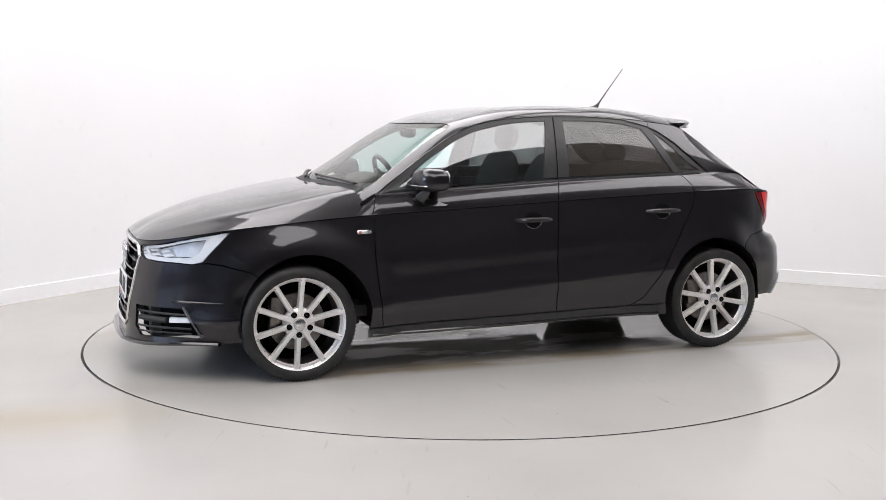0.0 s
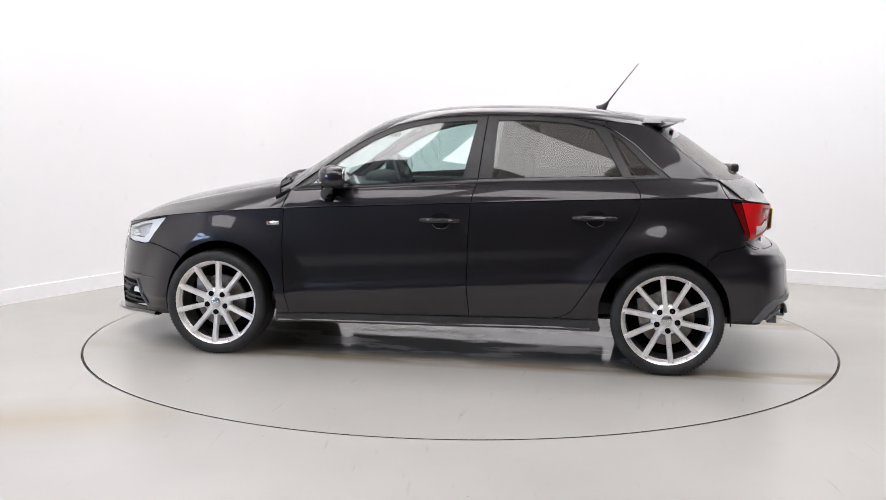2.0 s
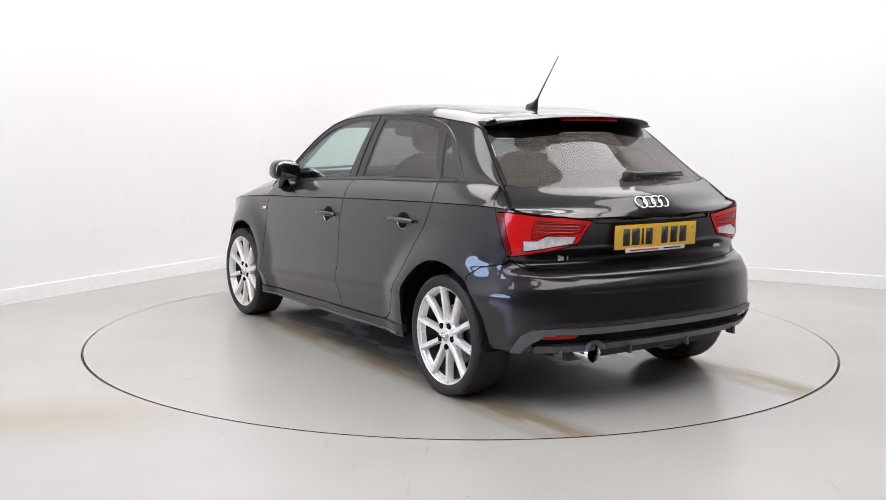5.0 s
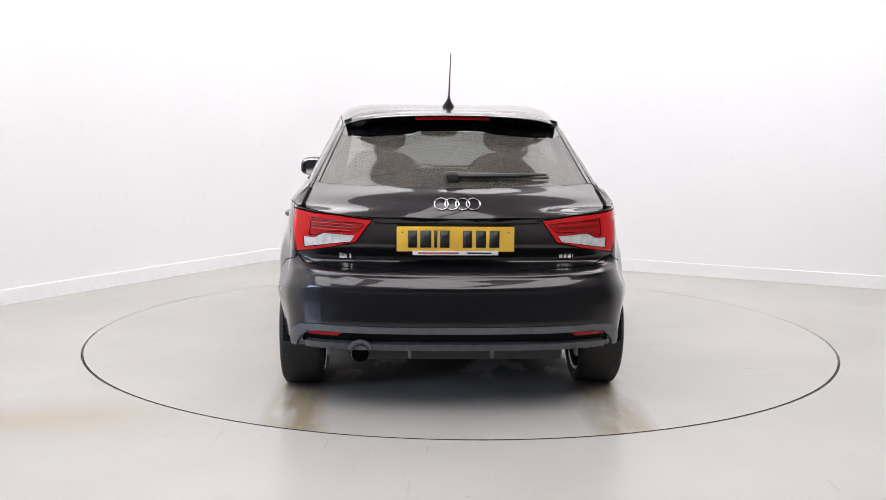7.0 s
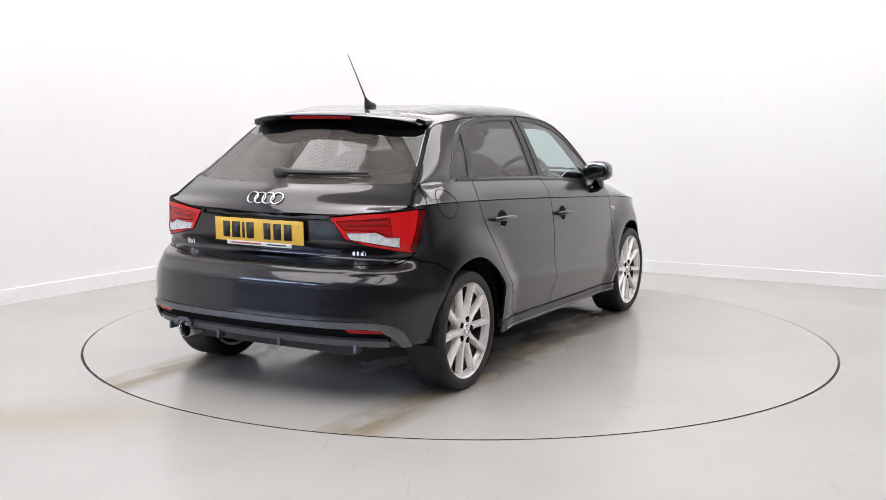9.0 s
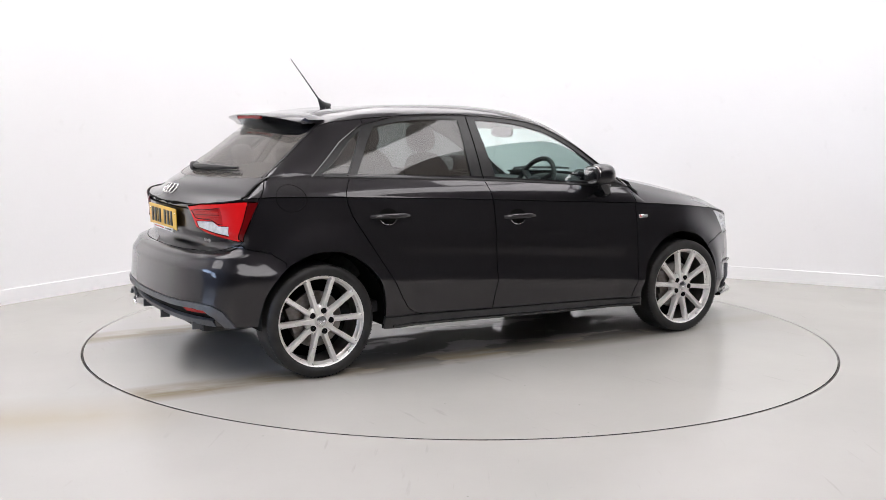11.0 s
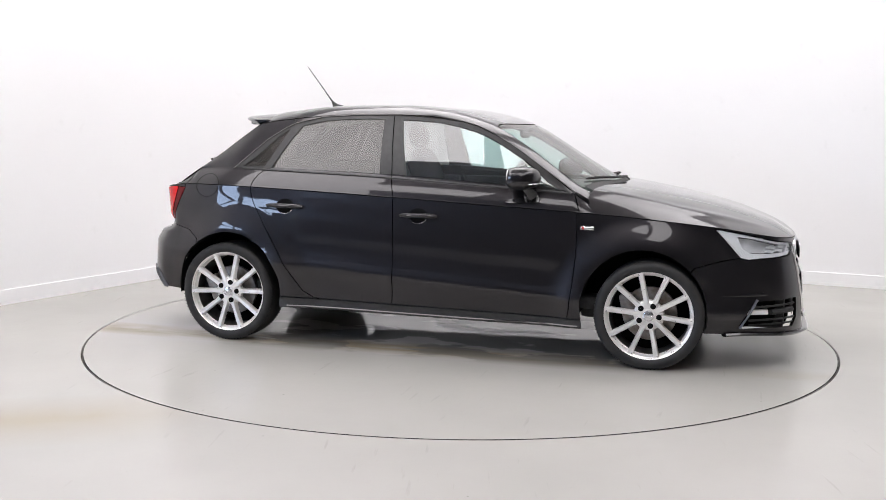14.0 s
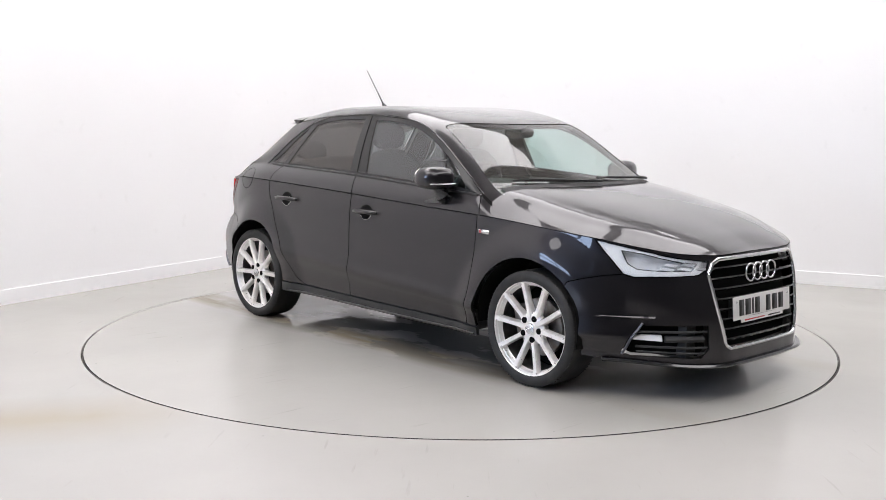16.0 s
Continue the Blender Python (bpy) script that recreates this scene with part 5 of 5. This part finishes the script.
    for u0, u1, s1 in ((0.80, 0.16, 0.094), (0.02, -0.62, 0.095)):
        bm = bmesh.new()
        tube(bm, [on(upper_skin, 0.076 + (s1 - 0.076) * k, u0 + (u1 - u0) * k, 0.022 - 0.006 * k) for k in even(0, 1, 10)], [0.008] * 3 + [0.006] * 8, 8)
        wiper = part("front_wiper", bm, TRIM, car, "black windscreen wiper")
        bm = bmesh.new()
        tube(bm, [on(upper_skin, 0.084 + 0.014 * k, u0 - 0.02 + (u1 - u0 - 0.10) * k, 0.009) for k in even(0, 1, 10)], 0.006, 6)
        part("blade", bm, RUBBER, wiper)


build_sides()


def build_cabin():
    panel("headlining", skins["roof"], LINER, car, "grey cloth headlining and pillar trim", mirror="both", sink=0.035, depth=0, shrink=0)
    bm = bmesh.new()
    box(bm, (-0.25, 0, 0.32), (2.4, 1.40, 0.06), 0.01)
    part("cabin_floor", bm, FABRIC, car)
    for sgn in (1, -1):
        for x0, x1, key in ((0.80, -0.17, "front"), (-0.19, -0.84, "rear")):
            bm = bmesh.new()
            box(bm, ((x0 + x1) / 2, sgn * 0.695, 0.63), (x0 - x1 - 0.02, 0.05, 0.60), 0.015)
            part("door_card", bm, PLASTIC, sides["left" if sgn > 0 else "right", key], "dark inner door trim")
    bm = bmesh.new()
    box(bm, (0.78, 0, 0.72), (0.30, 1.38, 0.36), 0.05)
    box(bm, (0.70, 0, 0.885), (0.46, 1.36, 0.08), 0.035)
    rounded(bm, (0.56, -0.36, 0.93), (0.10, 0.20, 0.055), 2.8)
    part("dashboard", bm, PLASTIC, car, "black grained dashboard")
    bm = bmesh.new()
    tilt = Matrix.Translation((0.40, -0.36, 0.915)) @ Matrix.Rotation(radians(-65), 4, "Y")
    tube(bm, [tilt @ Vector((0.178 * math.cos(a), 0.178 * math.sin(a), 0)) for a in even(0, math.tau, 40)[:-1]], 0.015, 8, True)
    wheel = part("steering_wheel", bm, PLASTIC, car, "black steering wheel")
    bm = bmesh.new()
    rounded(bm, (0.41, -0.36, 0.91), (0.03, 0.07, 0.06))
    for a in (0, 120, 240):
        bar(bm, tilt @ Vector((0, 0, 0)), tilt @ Vector((0.175 * math.cos(radians(a + 180)), 0.175 * math.sin(radians(a + 180)), 0)), 0.035, 0.02, 0.005)
    part("spokes", bm, PLASTIC, wheel)
    for sgn in (1, -1):
        y = 0.35 * sgn
        bm = bmesh.new()
        rounded(bm, (0.02, y, 0.52), (0.27, 0.25, 0.10), 3.2)
        seat = part("front_seat", bm, FABRIC, car, "dark cloth front seat", 60)
        bm = bmesh.new()
        rounded(bm, (-0.30, y, 0.80), (0.075, 0.245, 0.33), 3.0, Matrix.Rotation(radians(-14), 4, "Y"), 24)
        part("backrest", bm, FABRIC, seat, sharp=60)
        bm = bmesh.new()
        rounded(bm, (-0.395, y, 1.205), (0.052, 0.128, 0.082), 2.6, Matrix.Rotation(radians(-10), 4, "Y"))
        part("headrest", bm, FABRIC, seat, sharp=60)
        for dy in (-0.05, 0.05):
            bm = bmesh.new()
            tube(bm, [(-0.375, y + dy, 1.08), (-0.39, y + dy, 1.16)], 0.006, 8)
            part("headrest_post", bm, SATIN, seat)
    bm = bmesh.new()
    rounded(bm, (-0.85, 0, 0.53), (0.26, 0.60, 0.10), 3.6)
    bench = part("rear_bench", bm, FABRIC, car, "dark cloth rear bench", 60)
    bm = bmesh.new()
    rounded(bm, (-1.12, 0, 0.78), (0.075, 0.60, 0.28), 4, Matrix.Rotation(radians(-16), 4, "Y"), 28)
    part("backrest", bm, FABRIC, bench, sharp=60)
    for y in (0.36, -0.36):
        bm = bmesh.new()
        rounded(bm, (-1.205, y, 1.095), (0.045, 0.12, 0.060), 2.8, Matrix.Rotation(radians(-12), 4, "Y"))
        part("headrest", bm, FABRIC, bench, sharp=60)
    bm = bmesh.new()
    box(bm, (-1.38, 0, 0.955), (0.34, 1.16, 0.025), 0.008)
    part("parcel_shelf", bm, FABRIC, car)
    bm = bmesh.new()
    rounded(bm, (0.40, 0.0, 1.235), (0.022, 0.12, 0.035), 3)
    part("rear_view_mirror", bm, PLASTIC, car)
    bm = bmesh.new()
    tube(bm, [(0.41, 0, 1.24), (0.47, 0, 1.262)], 0.012, 8)
    part("mirror_stalk", bm, PLASTIC, car)
    bm = bmesh.new()
    box(bm, (1.20, 0, 0.55), (0.55, 1.0, 0.34), 0.05)
    part("engine_block", bm, GAP, car)
    bm = bmesh.new()
    box(bm, (-1.55, 0, 0.62), (0.12, 1.1, 0.5), 0.02)
    part("boot_trim", bm, GAP, car)


build_cabin()


def build_yard():
    """A dark car and a low wall stand in the yard before the gate, as the paint mirrors them."""
    house = tagged(new("yard_wall"), "low grey wall with shutters across the yard", "yard wall")
    house.matrix_basis = look((-13.2, -10.9, 0), (0, 0, 0)) @ Matrix.Rotation(radians(-90), 4, "X")
    bm = bmesh.new()
    box(bm, (0, 0.2, 1.1), (14.0, 0.4, 2.2), 0.01)
    part("wall", bm, CONCRETE, house, "dark grey clad wall")
    bm = bmesh.new()
    box(bm, (0, 0.2, 2.25), (14.2, 0.55, 0.10), 0.01)
    part("coping", bm, SATIN, house)
    for x in (-3.6, 0.6, 3.9):
        bm = bmesh.new()
        box(bm, (x, -0.02, 0.95), (1.7, 0.06, 1.7), 0.01)
        part("shutter", bm, GREY, house, "grey roller shutter")
    other = copy_thing(car, pose(-10.9, -8.4, 0, 0, 0, 300))
    tagged(other, "dark hatchback car parked in the yard outside the gate", "car")


build_yard()


# ---- what moves: the turntable turns the car about its middle at an even pace ----
def motions():
    rows_table, rows_car = [], []
    for i in range(33):
        t = i * 0.5
        turn = 201.966 - 15.507 * t
        a = radians(turn)
        x, y = -0.0186, 0.1164
        rows_table.append((t, pose(0, 0, 0, 0, 0, turn)))
        rows_car.append((t, pose(x * math.cos(a) - y * math.sin(a), x * math.sin(a) + y * math.cos(a), 0, 0, 0, turn)))
    walk(turntable, rows_table)
    walk(car, rows_car)


motions()
